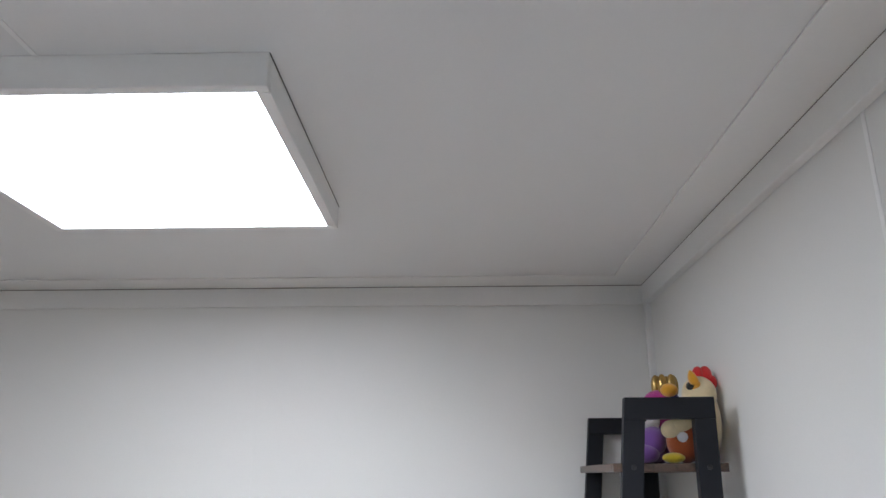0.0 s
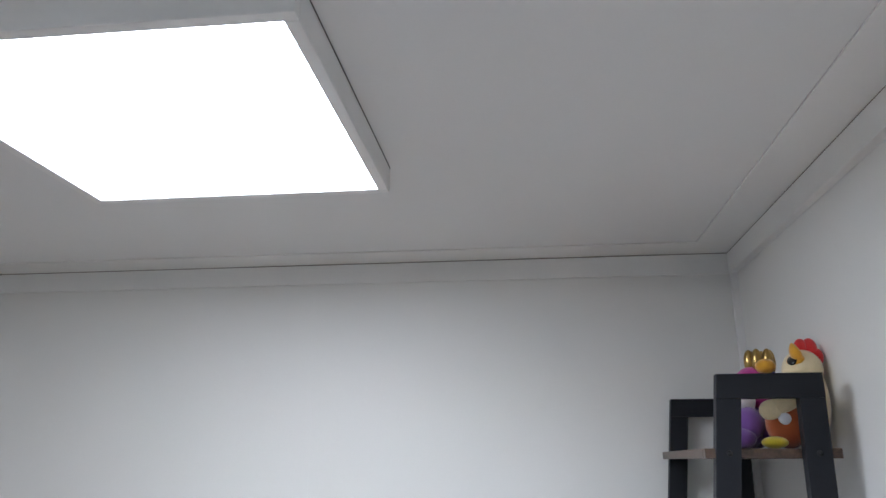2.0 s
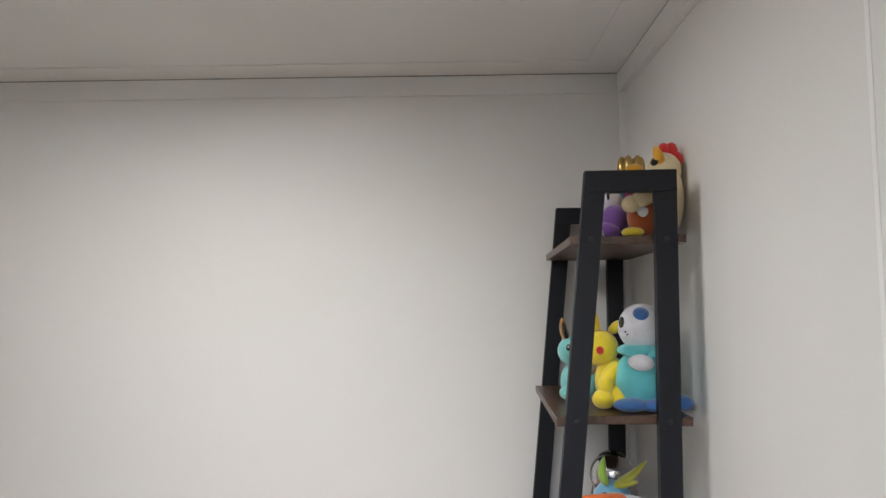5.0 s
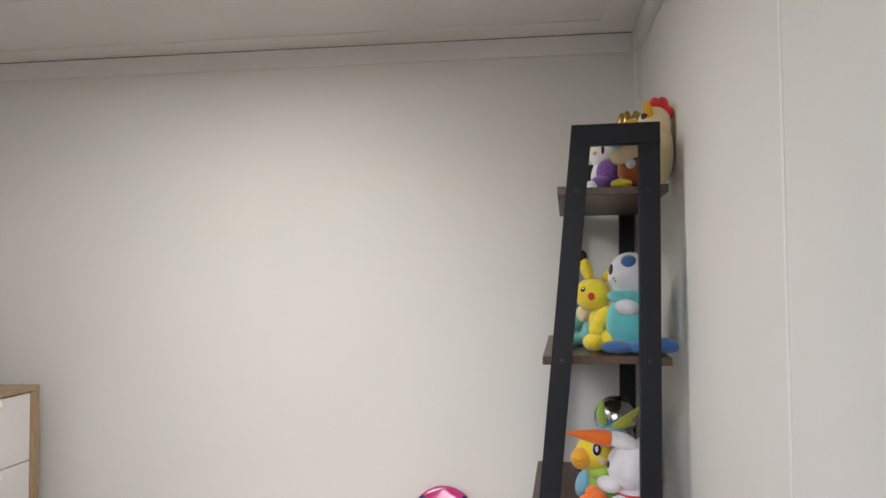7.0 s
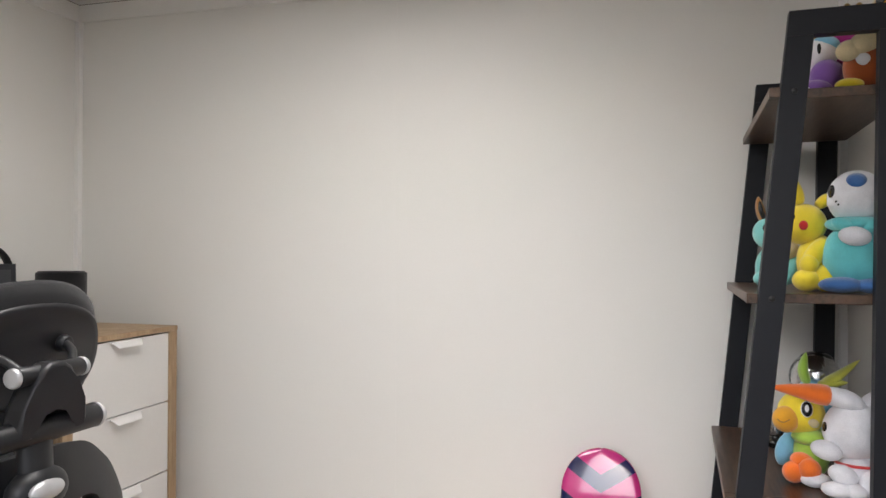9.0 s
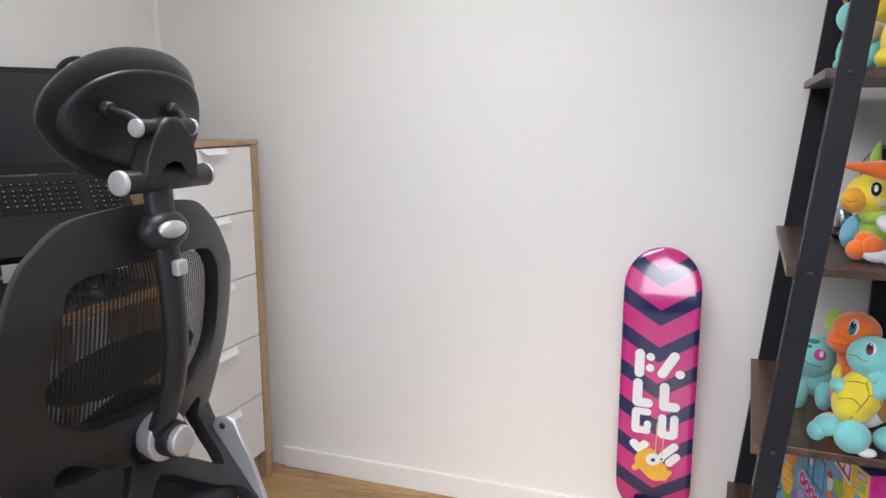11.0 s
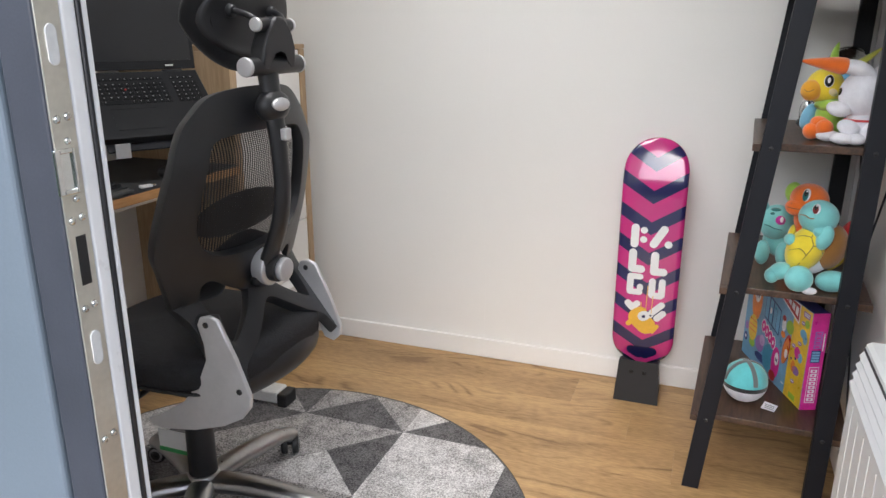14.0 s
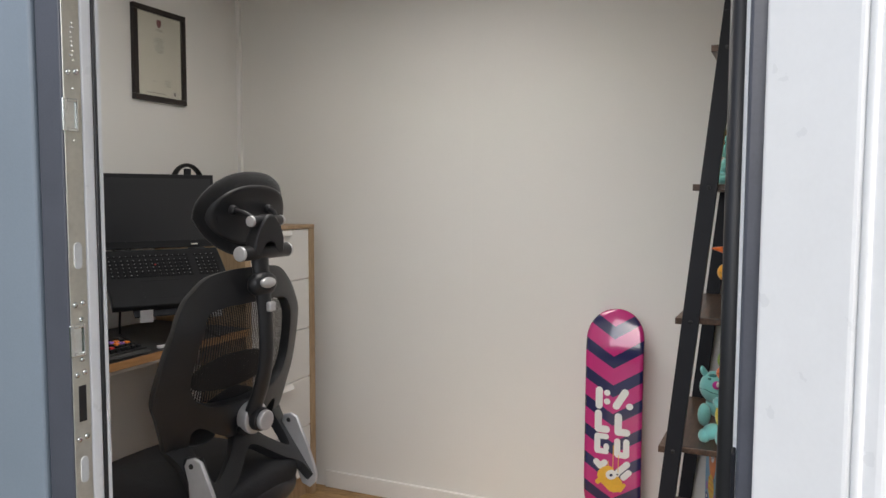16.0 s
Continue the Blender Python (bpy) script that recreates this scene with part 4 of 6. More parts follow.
def headphones():
    base = (-1.66, 1.80, 1.198)
    st = thing("headphone_stand", base, "slim black headphone stand on the chest", "headphone stand")
    bm = add_rod(bmesh.new(), (0, 0, 0.0002), (0, 0, 0.012), 0.055, seg=28, bevel=0.003)
    part("foot", bm, BLACK, st, "", True)
    bm = bmesh.new()
    add_box(bm, (-0.006, -0.016, 0.012), (0.006, 0.016, 0.232), 0.002)
    part("post", bm, BLACKMETAL, st)
    hp = thing("headphones", (base[0], base[1], base[2] + 0.08), "black padded headphones hung on a stand", "headphones")
    arc = [(0, 0.083 * math.cos(a), 0.083 + 0.083 * math.sin(a)) for a in (math.pi * k / 16 for k in range(17))]
    bm = add_tube(bmesh.new(), [(0, 0.083, 0.03)] + arc + [(0, -0.083, 0.03)], 0.014, 12, (1, 0, 0), 0.55)
    part("headband", bm, BLACKSOFT, hp, "", True)
    for s in (-1, 1):
        bm = add_rod(bmesh.new(), (0, s * 0.062, 0.03), (0, s * 0.098, 0.03), 0.042, 0.038, 24, bevel=0.008)
        part("ear_cup", bm, BLACK, hp, "", True)


def speaker():
    ob = thing("speaker", (-1.61, 2.025, 1.198), "black cylindrical speaker standing on the oak chest", "speaker")
    bm = add_rod(bmesh.new(), (0, 0, 0.0002), (0, 0, 0.168), 0.072, seg=40, bevel=0.004)
    part("grille", bm, BLACKSOFT, ob, "", True)
    bm = add_rod(bmesh.new(), (0, 0, 0.1682), (0, 0, 0.171), 0.066, seg=40)
    part("top_plate", bm, BLACK, ob, "", True)


def certificate():
    ob = thing("certificate", (XL, 1.746, 1.694), "framed cream certificate with crest in a black wooden frame", "picture frame")
    hw, h, b = 0.138, 0.366, 0.021
    for nm, lo, hi in (
        ("frame_rail", (0.0004, -hw, 0), (0.02, hw, b)), ("frame_rail", (0.0004, -hw, h - b), (0.02, hw, h)),
        ("frame_rail", (0.0004, -hw, b + 0.0004), (0.02, -hw + b, h - b - 0.0004)), ("frame_rail", (0.0004, hw - b, b + 0.0004), (0.02, hw, h - b - 0.0004)),
    ):
        box_part(nm, lo, hi, FRAMEBLACK, ob, "", 0.002)
    sheet = box_part("sheet", (0.0005, -hw + b, b), (0.008, hw - b, h - b), PAPER, ob, "cream printed sheet", 0.0)
    bm = bmesh.new()
    rng = random.Random(9)
    for y, z, half in [(0, 0.287, 0.017), (0, 0.282, 0.02)] + [(0.004 * rng.uniform(-1, 1), 0.252 - 0.0078 * k, rng.uniform(0.012, 0.034)) for k in range(8)] + [(0.04, 0.078, 0.017), (0.045, 0.068, 0.013), (-0.03, 0.082, 0.01), (-0.02, 0.035, 0.05)]:
        add_box(bm, (0.0081, y - half, z - 0.0011), (0.0086, y + half, z + 0.0011))
    part("print_line", bm, INK, sheet, "lines of small print")
    bm = add_slab(bmesh.new(), [(-0.012, 0.325), (0.012, 0.325), (0.012, 0.307), (0.006, 0.297), (0, 0.294), (-0.006, 0.297), (-0.012, 0.307)], 0.0006, lambda u, v, w: Vector((0.0081 + w, u, v)))
    part("crest", bm, CREST, sheet, "small dark crest")
    bm = bmesh.new()
    add_tube(bm, smooth_path([(0.0085, 0.024 + 0.0035 * k, 0.088 + 0.004 * math.sin(k * 2.1)) for k in range(11)], 4), 0.0007, 6)
    part("signature", bm, INK, sheet, "inked signature")
    box_part("stamp", (0.0081, 0.074, 0.034), (0.0086, 0.086, 0.048), INK, sheet, "small printed stamp", 0.0)
    pane = box_part("pane", (0.0105, -hw + b + 0.0004, b + 0.0004), (0.012, hw - b - 0.0004, h - b - 0.0004), glass, ob, "clear picture glass", 0.0)
    pane.visible_shadow = False
    return ob


# ---- heater ----
def heater():
    ob = thing("panel_heater", (0.56, 0.85, 0), "white steel panel heater with louvred top beside the wall", "heater")
    o = Vector((0.56, 0.85, 0))
    y0, y1, z0, z1, r = 0.40, 1.335, 0.075, 0.505, 0.10
    arc = [(y1 - r + r * math.sin(a), z0 + r - r * math.cos(a)) for a in (math.pi / 2 * k / 8 for k in range(9))]
    arc0 = [(y0 + r - r * math.sin(a), z0 + r - r * math.cos(a)) for a in (math.pi / 2 * k / 8 for k in range(8, -1, -1))]
    bm = add_slab(bmesh.new(), arc + [(y1, z1), (y0, z1)] + arc0, 0.088, lambda u, v, w: Vector((0.52 + w, u, v)) - o, 0.005)
    part("casing", bm, HEATER, ob)
    prof = [(0.5195, z1 + 0.0005), (0.609, z1 + 0.0005), (0.609, 0.612), (0.545, 0.612), (0.536, 0.606)]
    bm = add_slab(bmesh.new(), prof, y1 - y0, lambda u, v, w: Vector((u, y0 + w, v)) - o, 0.003)
    part("hood", bm, HEATER, ob, "sloping louvred hood")
    a, b = Vector((0.5195, 0, z1)), Vector((0.536, 0, 0.606))
    d = (b - a).normalized()
    n = Vector((-d.z, 0, d.x))
    for k in range(4):
        c = a + (b - a) * (0.12 + 0.21 * k)
        bm = add_box(bmesh.new(), (0, y0 + 0.012, 0), (1, y1 - 0.012, 1))
        for v in bm.verts:
            v.co = c + d * (v.co.x * 0.012) + n * (0.0006 + v.co.z * (0.002 + 0.006 * (1 - v.co.x))) + Vector((0, v.co.y, 0)) - o
        part("louvre", bm, HEATER, ob)
        bm = add_box(bmesh.new(), (0, y0 + 0.012, 0), (1, y1 - 0.004, 1))
        for v in bm.verts:
            v.co = c + d * (0.0122 + v.co.x * 0.006) + n * (0.0004 + v.co.z * 0.0012) + Vector((0, v.co.y, 0)) - o
        part("slot", bm, DARKSLOT, ob)
    for k in range(13):
        y = y1 - 0.06 - k * 0.066
        box_part("rib", Vector((0.5185, y - 0.003, 0.12)) - o, Vector((0.5202, y + 0.003, z1 - 0.02)) - o, TRIM, ob, "", 0.0008)
    for y in (0.52, 1.20):
        box_part("foot", Vector((0.535, y - 0.02, 0.0)) - o, Vector((0.60, y + 0.02, 0.0745)) - o, HEATER, ob, "", 0.004)
    return ob


# ---- rug ----
def rug():
    C, R, Z = Vector((-0.865, 1.02)), 0.752, 0.011
    ob = thing("rug", (C.x, C.y, 0), "round grey rug with light and dark triangles", "rug")
    gx, gy, step = -0.652, 1.222, 0.358
    circle = [C + R * Vector((math.cos(2 * math.pi * k / 96), math.sin(2 * math.pi * k / 96))) for k in range(96)]

    def clip(poly):
        for a, b in zip(circle, circle[1:] + circle[:1]):
            out, e = [], b - a
            for p, q in zip(poly, poly[1:] + poly[:1]):
                dp, dq = e.x * (p.y - a.y) - e.y * (p.x - a.x), e.x * (q.y - a.y) - e.y * (q.x - a.x)
                if dp >= 0:
                    out.append(p)
                if (dp > 0) != (dq > 0) and abs(dp - dq) > 1e-12:
                    out.append(p + (q - p) * (dp / (dp - dq)))
            poly = out
            if len(poly) < 3:
                return []
        return poly

    # tones of each square: bottom, right, top, left (0 light, 1 mid, 2 dark)
    known = {(0, 0): (0, 0, 0, 0), (-1, 0): (0, 2, 1, 1), (0, -1): (2, 2, 0, 1), (1, 0): (1, 1, 1, 2), (1, -1): (0, 0, 1, 0), (0, 1): (2, 1, 1, 0), (-1, 1): (2, 1, 1, 1),
             (-1, -1): (2, 2, 1, 1), (-2, 0): (1, 1, 2, 2), (-2, -1): (1, 1, 2, 1), (-2, 1): (1, 2, 1, 0), (0, -2): (0, 1, 1, 1), (-1, -2): (1, 1, 1, 2)}
    rng = random.Random(3)
    bm = bmesh.new()
    for i in range(-4, 4):
        for j in range(-4, 4):
            a = [Vector((gx + step * (i + p), gy + step * (j + q))) for p, q in ((0, 0), (1, 0), (1, 1), (0, 1))]
            m = (a[0] + a[2]) / 2
            tones = known.get((i, j)) or [rng.choice((0, 1, 1, 2)) for _ in range(4)]
            for k in range(4):
                poly = clip([a[k], a[(k + 1) % 4], m])
                if len(poly) >= 3:
                    f = bm.faces.new([bm.verts.new((p.x - C.x, p.y - C.y, Z)) for p in poly])
                    f.material_index = tones[k]
    bmesh.ops.remove_doubles(bm, verts=bm.verts, dist=0.0001)
    part("woven_top", bm, [PILE_LIGHT, PILE_MID, PILE_DARK], ob)
    bm = add_rod(bmesh.new(), (0, 0, 0.0003), (0, 0, Z - 0.0006), R - 0.001, seg=96)
    part("backing", bm, BINDING, ob)
    ring = [(R * math.cos(2 * math.pi * k / 96), R * math.sin(2 * math.pi * k / 96), 0.0062) for k in range(97)]
    bm = add_tube(bmesh.new(), ring, 0.006, 8, (0, 0, 1))
    part("binding", bm, BINDING, ob, "dark stitched edge", True)


# ---- chair ----
def office_chair():
    """Faces -x. Local origin on the floor under the gas column."""
    base = Vector((-0.985, 1.03, 0.0))
    ob = thing("office_chair", base, "black mesh ergonomic office chair with headrest and silver arms brackets", "office chair")
    Z0 = 0.012

    def L(x, y, z):
        return Vector((x, y, z)) - base

    # five-star base
    for k in range(5):
        a = radians(8 + 72 * k)
        d, s = Vector((math.cos(a), math.sin(a), 0)), Vector((-math.sin(a), math.cos(a), 0))
        pts = smooth_path([d * 0.02 + Vector((0, 0, 0.105)), d * 0.12 + Vector((0, 0, 0.108)), d * 0.22 + Vector((0, 0, 0.100)), d * 0.298 + Vector((0, 0, 0.088)), d * 0.324 + Vector((0, 0, 0.077))], 5)
        n = len(pts)
        bm = add_tube(bmesh.new(), pts, [0.037 - 0.010 * q / n for q in range(n)], 16, s, 0.66)
        add_ball(bm, d * 0.322 + Vector((0, 0, 0.077)), (0.029, 0.029, 0.021))
        spoke = part("spoke", bm, POLISHED, ob, "polished grey star-base spoke", True)
        c = d * 0.326 + Vector((0, 0, Z0 + 0.0285))
        sw = Vector((math.cos(a + 0.7), math.sin(a + 0.7), 0))
        ax = Vector((-sw.y, sw.x, 0))
        bm = bmesh.new()
        for q in (-1, 1):
            add_rod(bm, c + ax * q * 0.007, c + ax * q * 0.026, 0.0285, 0.0265, 24, bevel=0.004)
        add_rod(bm, c + Vector((0, 0, 0.02)), c + Vector((0, 0, 0.045)), 0.008, seg=10)
        add_ball(bm, c + Vector((0, 0, 0.016)), (0.02, 0.02, 0.016))
        caster = part("caster", bm, RUBBER, ob, "black twin caster", True)
        for q in (-1, 1):
            part("hub_cap", add_rod(bmesh.new(), c + ax * q * 0.0262, c + ax * q * 0.0275, 0.021, 0.020, 22), GREYCASTER, caster, "grey caster ring", True)
            part("axle_cap", add_rod(bmesh.new(), c + ax * q * 0.0276, c + ax * q * 0.0284, 0.0145, 0.0145, 20), RUBBER, caster, "", True)
    bm = add_rod(bmesh.new(), (0, 0, 0.075), (0, 0, 0.135), 0.048, 0.040, 28, bevel=0.004)
    part("hub", bm, POLISHED, ob, "", True)
    bm = add_rod(bmesh.new(), (0, 0, 0.135), (0, 0, 0.30), 0.037, 0.035, 24, bevel=0.002)
    add_rod(bm, (0, 0, 0.30), (0, 0, 0.41), 0.02, seg=20)
    part("column", bm, BLACK, ob, "black gas column", True)
    tag = box_part("tag", (-0.125, -0.012, 0.178), (-0.036, -0.010, 0.242), WHITE, ob, "white and green hanging tag", 0.0)
    box_part("tag_border", (-0.125, -0.0128, 0.178), (-0.036, -0.0121, 0.190), GREENTAG, tag, "green printed edge", 0.0)
    bm = add_box(bmesh.new(), (-0.12, -0.08, 0.385), (0.12, 0.08, 0.445), 0.02, 3)
    add_rod(bm, (-0.05, -0.08, 0.415), (-0.05, -0.27, 0.40), 0.007, seg=12)
    add_ball(bm, (-0.05, -0.27, 0.40), (0.014, 0.03, 0.01))
    add_box(bm, (-0.17, -0.17, 0.452), (0.20, 0.14, 0.486), 0.012, 3)
    add_box(bm, (-0.10, -0.225, 0.425), (-0.01, -0.16, 0.478), 0.016, 3)
    add_tube(bm, smooth_path([(-0.055, -0.19, 0.452), (-0.052, -0.225, 0.437), (-0.046, -0.245, 0.405), (-0.044, -0.25, 0.380)]), [0.020] * 18 + [0.013], 14, (1, 0, 0), 0.7)
    part("mechanism", bm, BLACK, ob, "black tilt mechanism", True)
    # seat
    bm = bmesh.new()
    nu, nv, ring = 28, 12, {}
    for i in range(nu):
        a = 2 * math.pi * i / nu
        ca, sa = math.cos(a), math.sin(a)
        ex, ey = math.copysign(abs(ca) ** 0.6, ca), math.copysign(abs(sa) ** 0.6, sa)
        for j in range(nv + 1):
            f = j / nv
            r = math.sin(math.pi * min(f, 0.999) * 0.5) if f < 0.5 else 1.0
            prof_r = (1 - abs(2 * f - 1) ** 3.2) ** 0.4 if 0 < f < 1 else 0.02
            x, y = 0.276 * ex * prof_r, 0.236 * ey * prof_r
            z = 0.541 + 0.056 * (2 * f - 1)
            z += 0.03 * f * max(0, x / 0.276) ** 2 - 0.05 * max(0, -x / 0.276 - 0.5)
            ring[i, j] = bm.verts.new((x + 0.040, y - 0.023, z))
    for i in range(nu):
        for j in range(nv):
            bm.faces.new((ring[i, j], ring[(i + 1) % nu, j], ring[(i + 1) % nu, j + 1], ring[i, j + 1]))
    bm.faces.new([ring[i, 0] for i in range(nu)])
    bm.faces.new([ring[i, nv] for i in range(nu)])
    seat = part("seat", bm, SEATNET, ob, "black mesh-covered seat cushion", True)
    pts = []
    for i in range(41):
        a = 2 * math.pi * i / 40
        ca, sa = math.cos(a), math.sin(a)
        x = 0.270 * math.copysign(abs(ca) ** 0.6, ca)
        pts.append((x + 0.040, 0.230 * math.copysign(abs(sa) ** 0.6, sa) - 0.023, 0.512 - 0.05 * max(0, -x / 0.276 - 0.5)))
    part("piping", add_tube(bmesh.new(), pts, 0.004, 8, (0, 0, 1)), BLACK, seat, "black seam piping", True)

    bm = add_tube(bmesh.new(), smooth_path([(0.20, -0.215, 0.508), (0.275, -0.165, 0.518), (0.305, -0.023, 0.522), (0.275, 0.119, 0.518), (0.20, 0.169, 0.508)]), 0.034, 14, (0, 0, 1), 0.6)
    part("seat_shell", bm, BLACK, seat, "smooth black rear edge of the seat", True)

    # backrest shell: a curved ring frame with a netting window
    def shell(y, z, out=0.0):
        """A point of the curved back: y from the chair's middle, z above the floor."""
        x = -0.712 - 0.066 * (min(max(0.0, 1.0 - z), 0.30) / 0.3) ** 1.25 + 0.75 * max(0.0, 0.70 - z) - 0.062 * (abs(y) / 0.27) ** 1.9 - 0.02 * max(0.0, z - 1.0) / 0.13
        return L(x + out, 1.008 + y, z)

    OUTER = ((1.134, 0.0), (1.133, 0.06), (1.121, 0.137), (1.086, 0.188), (1.058, 0.214), (1.005, 0.240), (0.925, 0.260), (0.835, 0.270), (0.778, 0.251), (0.687, 0.217))
    INNER = ((1.044, 0.0), (1.043, 0.09), (1.030, 0.152), (0.976, 0.175), (0.93, 0.184), (0.876, 0.190), (0.84, 0.180), (0.814, 0.158), (0.795, 0.115), (0.790, 0.05), (0.788, 0.0))

    def loop_of(half, closed_half=True):
        """Mirror a half outline (y >= 0, from the top middle round to the bottom middle) into a smooth closed loop."""
        pts = [(p.x, p.y) for p in smooth_path([(w, z, 0) for w, z in half], 5)]
        return pts + [(-w, z) for w, z in reversed(pts) if abs(w) > 1e-6]

    body = [(w, z) for z, w in OUTER] + [(0.208, 0.655), (0.210, 0.60), (0.208, 0.55), (0.200, 0.515), (0.180, 0.522), (0.163, 0.556), (0.132, 0.577), (0.098, 0.594), (0.051, 0.626), (0.020, 0.648), (0.0, 0.655)]
    window = [(w, z) for z, w in INNER]
    side_hole = [(0.036, 0.688), (0.091, 0.717), (0.140, 0.745), (0.163, 0.738), (0.164, 0.710), (0.160, 0.67), (0.160, 0.635), (0.152, 0.610), (0.138, 0.612), (0.112, 0.627), (0.068, 0.657), (0.036, 0.688)]
    loops = [loop_of(body), loop_of(window)]
    for s in (1, -1):
        loops.append([(s * p.x, p.y) for p in smooth_path([(w, z, 0) for w, z in side_hole], 4)[:-1]])
    bm = bmesh.new()
    edges = []
    for loop in loops:
        vs = [bm.verts.new((0, y, z)) for y, z in loop]
        edges += [bm.edges.new((a, b)) for a, b in zip(vs, vs[1:] + vs[:1])]
    bmesh.ops.triangle_fill(bm, use_beauty=True, edges=edges)
    inner = [e for e in bm.edges if len(e.link_faces) == 2 and e.calc_length() > 0.03]
    bmesh.ops.subdivide_edges(bm, edges=inner, cuts=3)
    bmesh.ops.triangulate(bm, faces=bm.faces)
    for v in bm.verts:
        v.co = shell(v.co.y, v.co.z, 0.004)
    frame_ob = part("back_frame", bm, BLACK, ob, "black curved plastic back frame", True)
    solid = frame_ob.modifiers.new("thickness", "SOLIDIFY")
    solid.thickness, solid.offset = 0.026, 0.0
    soften = frame_ob.modifiers.new("edges", "BEVEL")
    soften.width, soften.segments, soften.limit_method, soften.angle_limit = 0.007, 3, "ANGLE", radians(50)
    # netting window: fan from the middle line to the inner outline
    bm = bmesh.new()
    rows = 16
    zlo, zhi = 0.789, 1.043
    keys = sorted((z, w) for z, w in INNER)

    def width_at(z):
        best = 0
        for (z1, w1), (z2, w2) in zip(keys, keys[1:]):
            if z1 <= z <= z2 and z2 > z1:
                best = max(best, w1 + (w2 - w1) * (z - z1) / (z2 - z1))
        return best

    grid = {}
    for r in range(rows + 1):
        z = zlo + 0.001 + (zhi - zlo - 0.002) * r / rows
        w = width_at(z) + 0.006
        for c in range(17):
            grid[r, c] = bm.verts.new(shell(w * (c / 8 - 1), z, -0.008))
    for r in range(rows):
        for c in range(16):
            bm.faces.new((grid[r, c], grid[r, c + 1], grid[r + 1, c + 1], grid[r + 1, c]))
    part("back_mesh", bm, MESH, ob, "see-through black back netting", True)
    # lumbar pad in front of the netting
    bm = add_ball(bmesh.new(), shell(0, 0.86, -0.045), (0.016, 0.17, 0.045))
    part("lumbar_pad", bm, BLACKSOFT, ob, "black lumbar pad", True)
    bm = add_tube(bmesh.new(), smooth_path([shell(-0.15, 0.745, -0.02), shell(-0.08, 0.775, -0.03), shell(0, 0.80, -0.03), shell(0.08, 0.775, -0.03), shell(0.15, 0.745, -0.02)]), 0.016, 10, (1, 0, 0))
    part("lumbar_strap", bm, BLACKSOFT, ob, "", True)
    # lower frame: two curved side legs and an inner loop
    for s in (-1, 1):
        bm = add_ball(bmesh.new(), shell(s * 0.10, 0.705, -0.040), (0.016, 0.075, 0.028), 0, (s * 14, 0, 0))
        part("lower_pad", bm, BLACKSOFT, ob, "", True)
        # silver bracket plate, from the back leg down and under the seat
        y = 1.008 + s * 0.2
        prof = [(-0.758, 0.672), (-0.750, 0.689), (-0.728, 0.696), (-0.706, 0.688), (-0.672, 0.61), (-0.640, 0.53), (-0.643, 0.505), (-0.668, 0.474), (-0.71, 0.452), (-0.79, 0.424), (-0.88, 0.411), (-0.912, 0.418), (-0.914, 0.431), (-0.87, 0.447), (-0.81, 0.485), (-0.768, 0.54), (-0.738, 0.596), (-0.744, 0.632)]
        if s > 0:
            prof = [(x - 0.008, z) for x, z in prof[:7]] + [(-0.672, 0.486), (-0.698, 0.494), (-0.73, 0.57), (-0.762, 0.642)]
        if s < 0:
            bm = add_slab(bmesh.new(), [(-0.778, 0.668), (-0.768, 0.686), (-0.726, 0.690), (-0.690, 0.60), (-0.676, 0.53), (-0.735, 0.52), (-0.752, 0.58)], 0.024, lambda u, v, w, y=y: L(u, y - 0.0036 + w, v), 0.006)
            part("bracket_cheek", bm, BLACK, ob, "black moulded end of the back leg")
        bm = add_slab(bmesh.new(), prof, 0.011, lambda u, v, w, y=y: L(u, y - 0.015 + w, v), 0.004)
        br = part("bracket", bm, SILVER, ob, "silver metal side bracket")
        for x, z in ((-0.735, 0.675), (-0.667, 0.538)):
            c = L(x - (0.006 if s > 0 else 0.0), y - 0.0155, z)
            part("bolt", add_rod(bmesh.new(), c + Vector((0, 0.01, 0)), c + Vector((0, -0.0012, 0)), 0.0065, seg=14), RUBBER, br, "black bolt head", True)
    # spine from the knob to the headrest
    sp = [L(-0.748, 1.006, 0.70), L(-0.712, 1.004, 0.77), L(-0.678, 0.998, 0.85), L(-0.664, 0.994, 0.93), L(-0.667, 0.993, 1.03), L(-0.676, 0.995, 1.10), L(-0.688, 1.002, 1.17)]
    pts = smooth_path(sp, 5)
    bm = add_tube(bmesh.new(), pts, [0.030 - 0.006 * math.sin(math.pi * q / len(pts)) for q in range(len(pts))], 16, (0, 1, 0), 0.6)
    part("spine", bm, BLACK, ob, "black central spine bar", True)
    bm = add_ball(bmesh.new(), L(-0.676, 0.996, 1.095), (0.028, 0.050, 0.034))
    part("spine_collar", bm, BLACK, ob, "", True)
    bm = add_ball(bmesh.new(), L(-0.653, 0.990, 1.100), (0.010, 0.030, 0.014), 0, (0, -15, 0))
    part("collar_badge", bm, SILVER, ob, "silver oval badge", True)
    box_part("button", L(-0.655, 0.982, 1.026), L(-0.640, 1.006, 1.051), SILVER, ob, "small silver push button", 0.004)
    # tension knob
    bm = add_rod(bmesh.new(), L(-0.748, 1.014, 0.737), L(-0.714, 1.013, 0.735), 0.040, 0.044, 32, bevel=0.004)
    kn = part("knob", bm, SILVER, ob, "round silver tension knob", True)
    bm = add_rod(bmesh.new(), L(-0.7138, 1.013, 0.735), L(-0.692, 1.012, 0.7335), 0.032, 0.031, 32, bevel=0.003)
    part("knob_grip", bm, RUBBER, kn, "black grip ring", True)
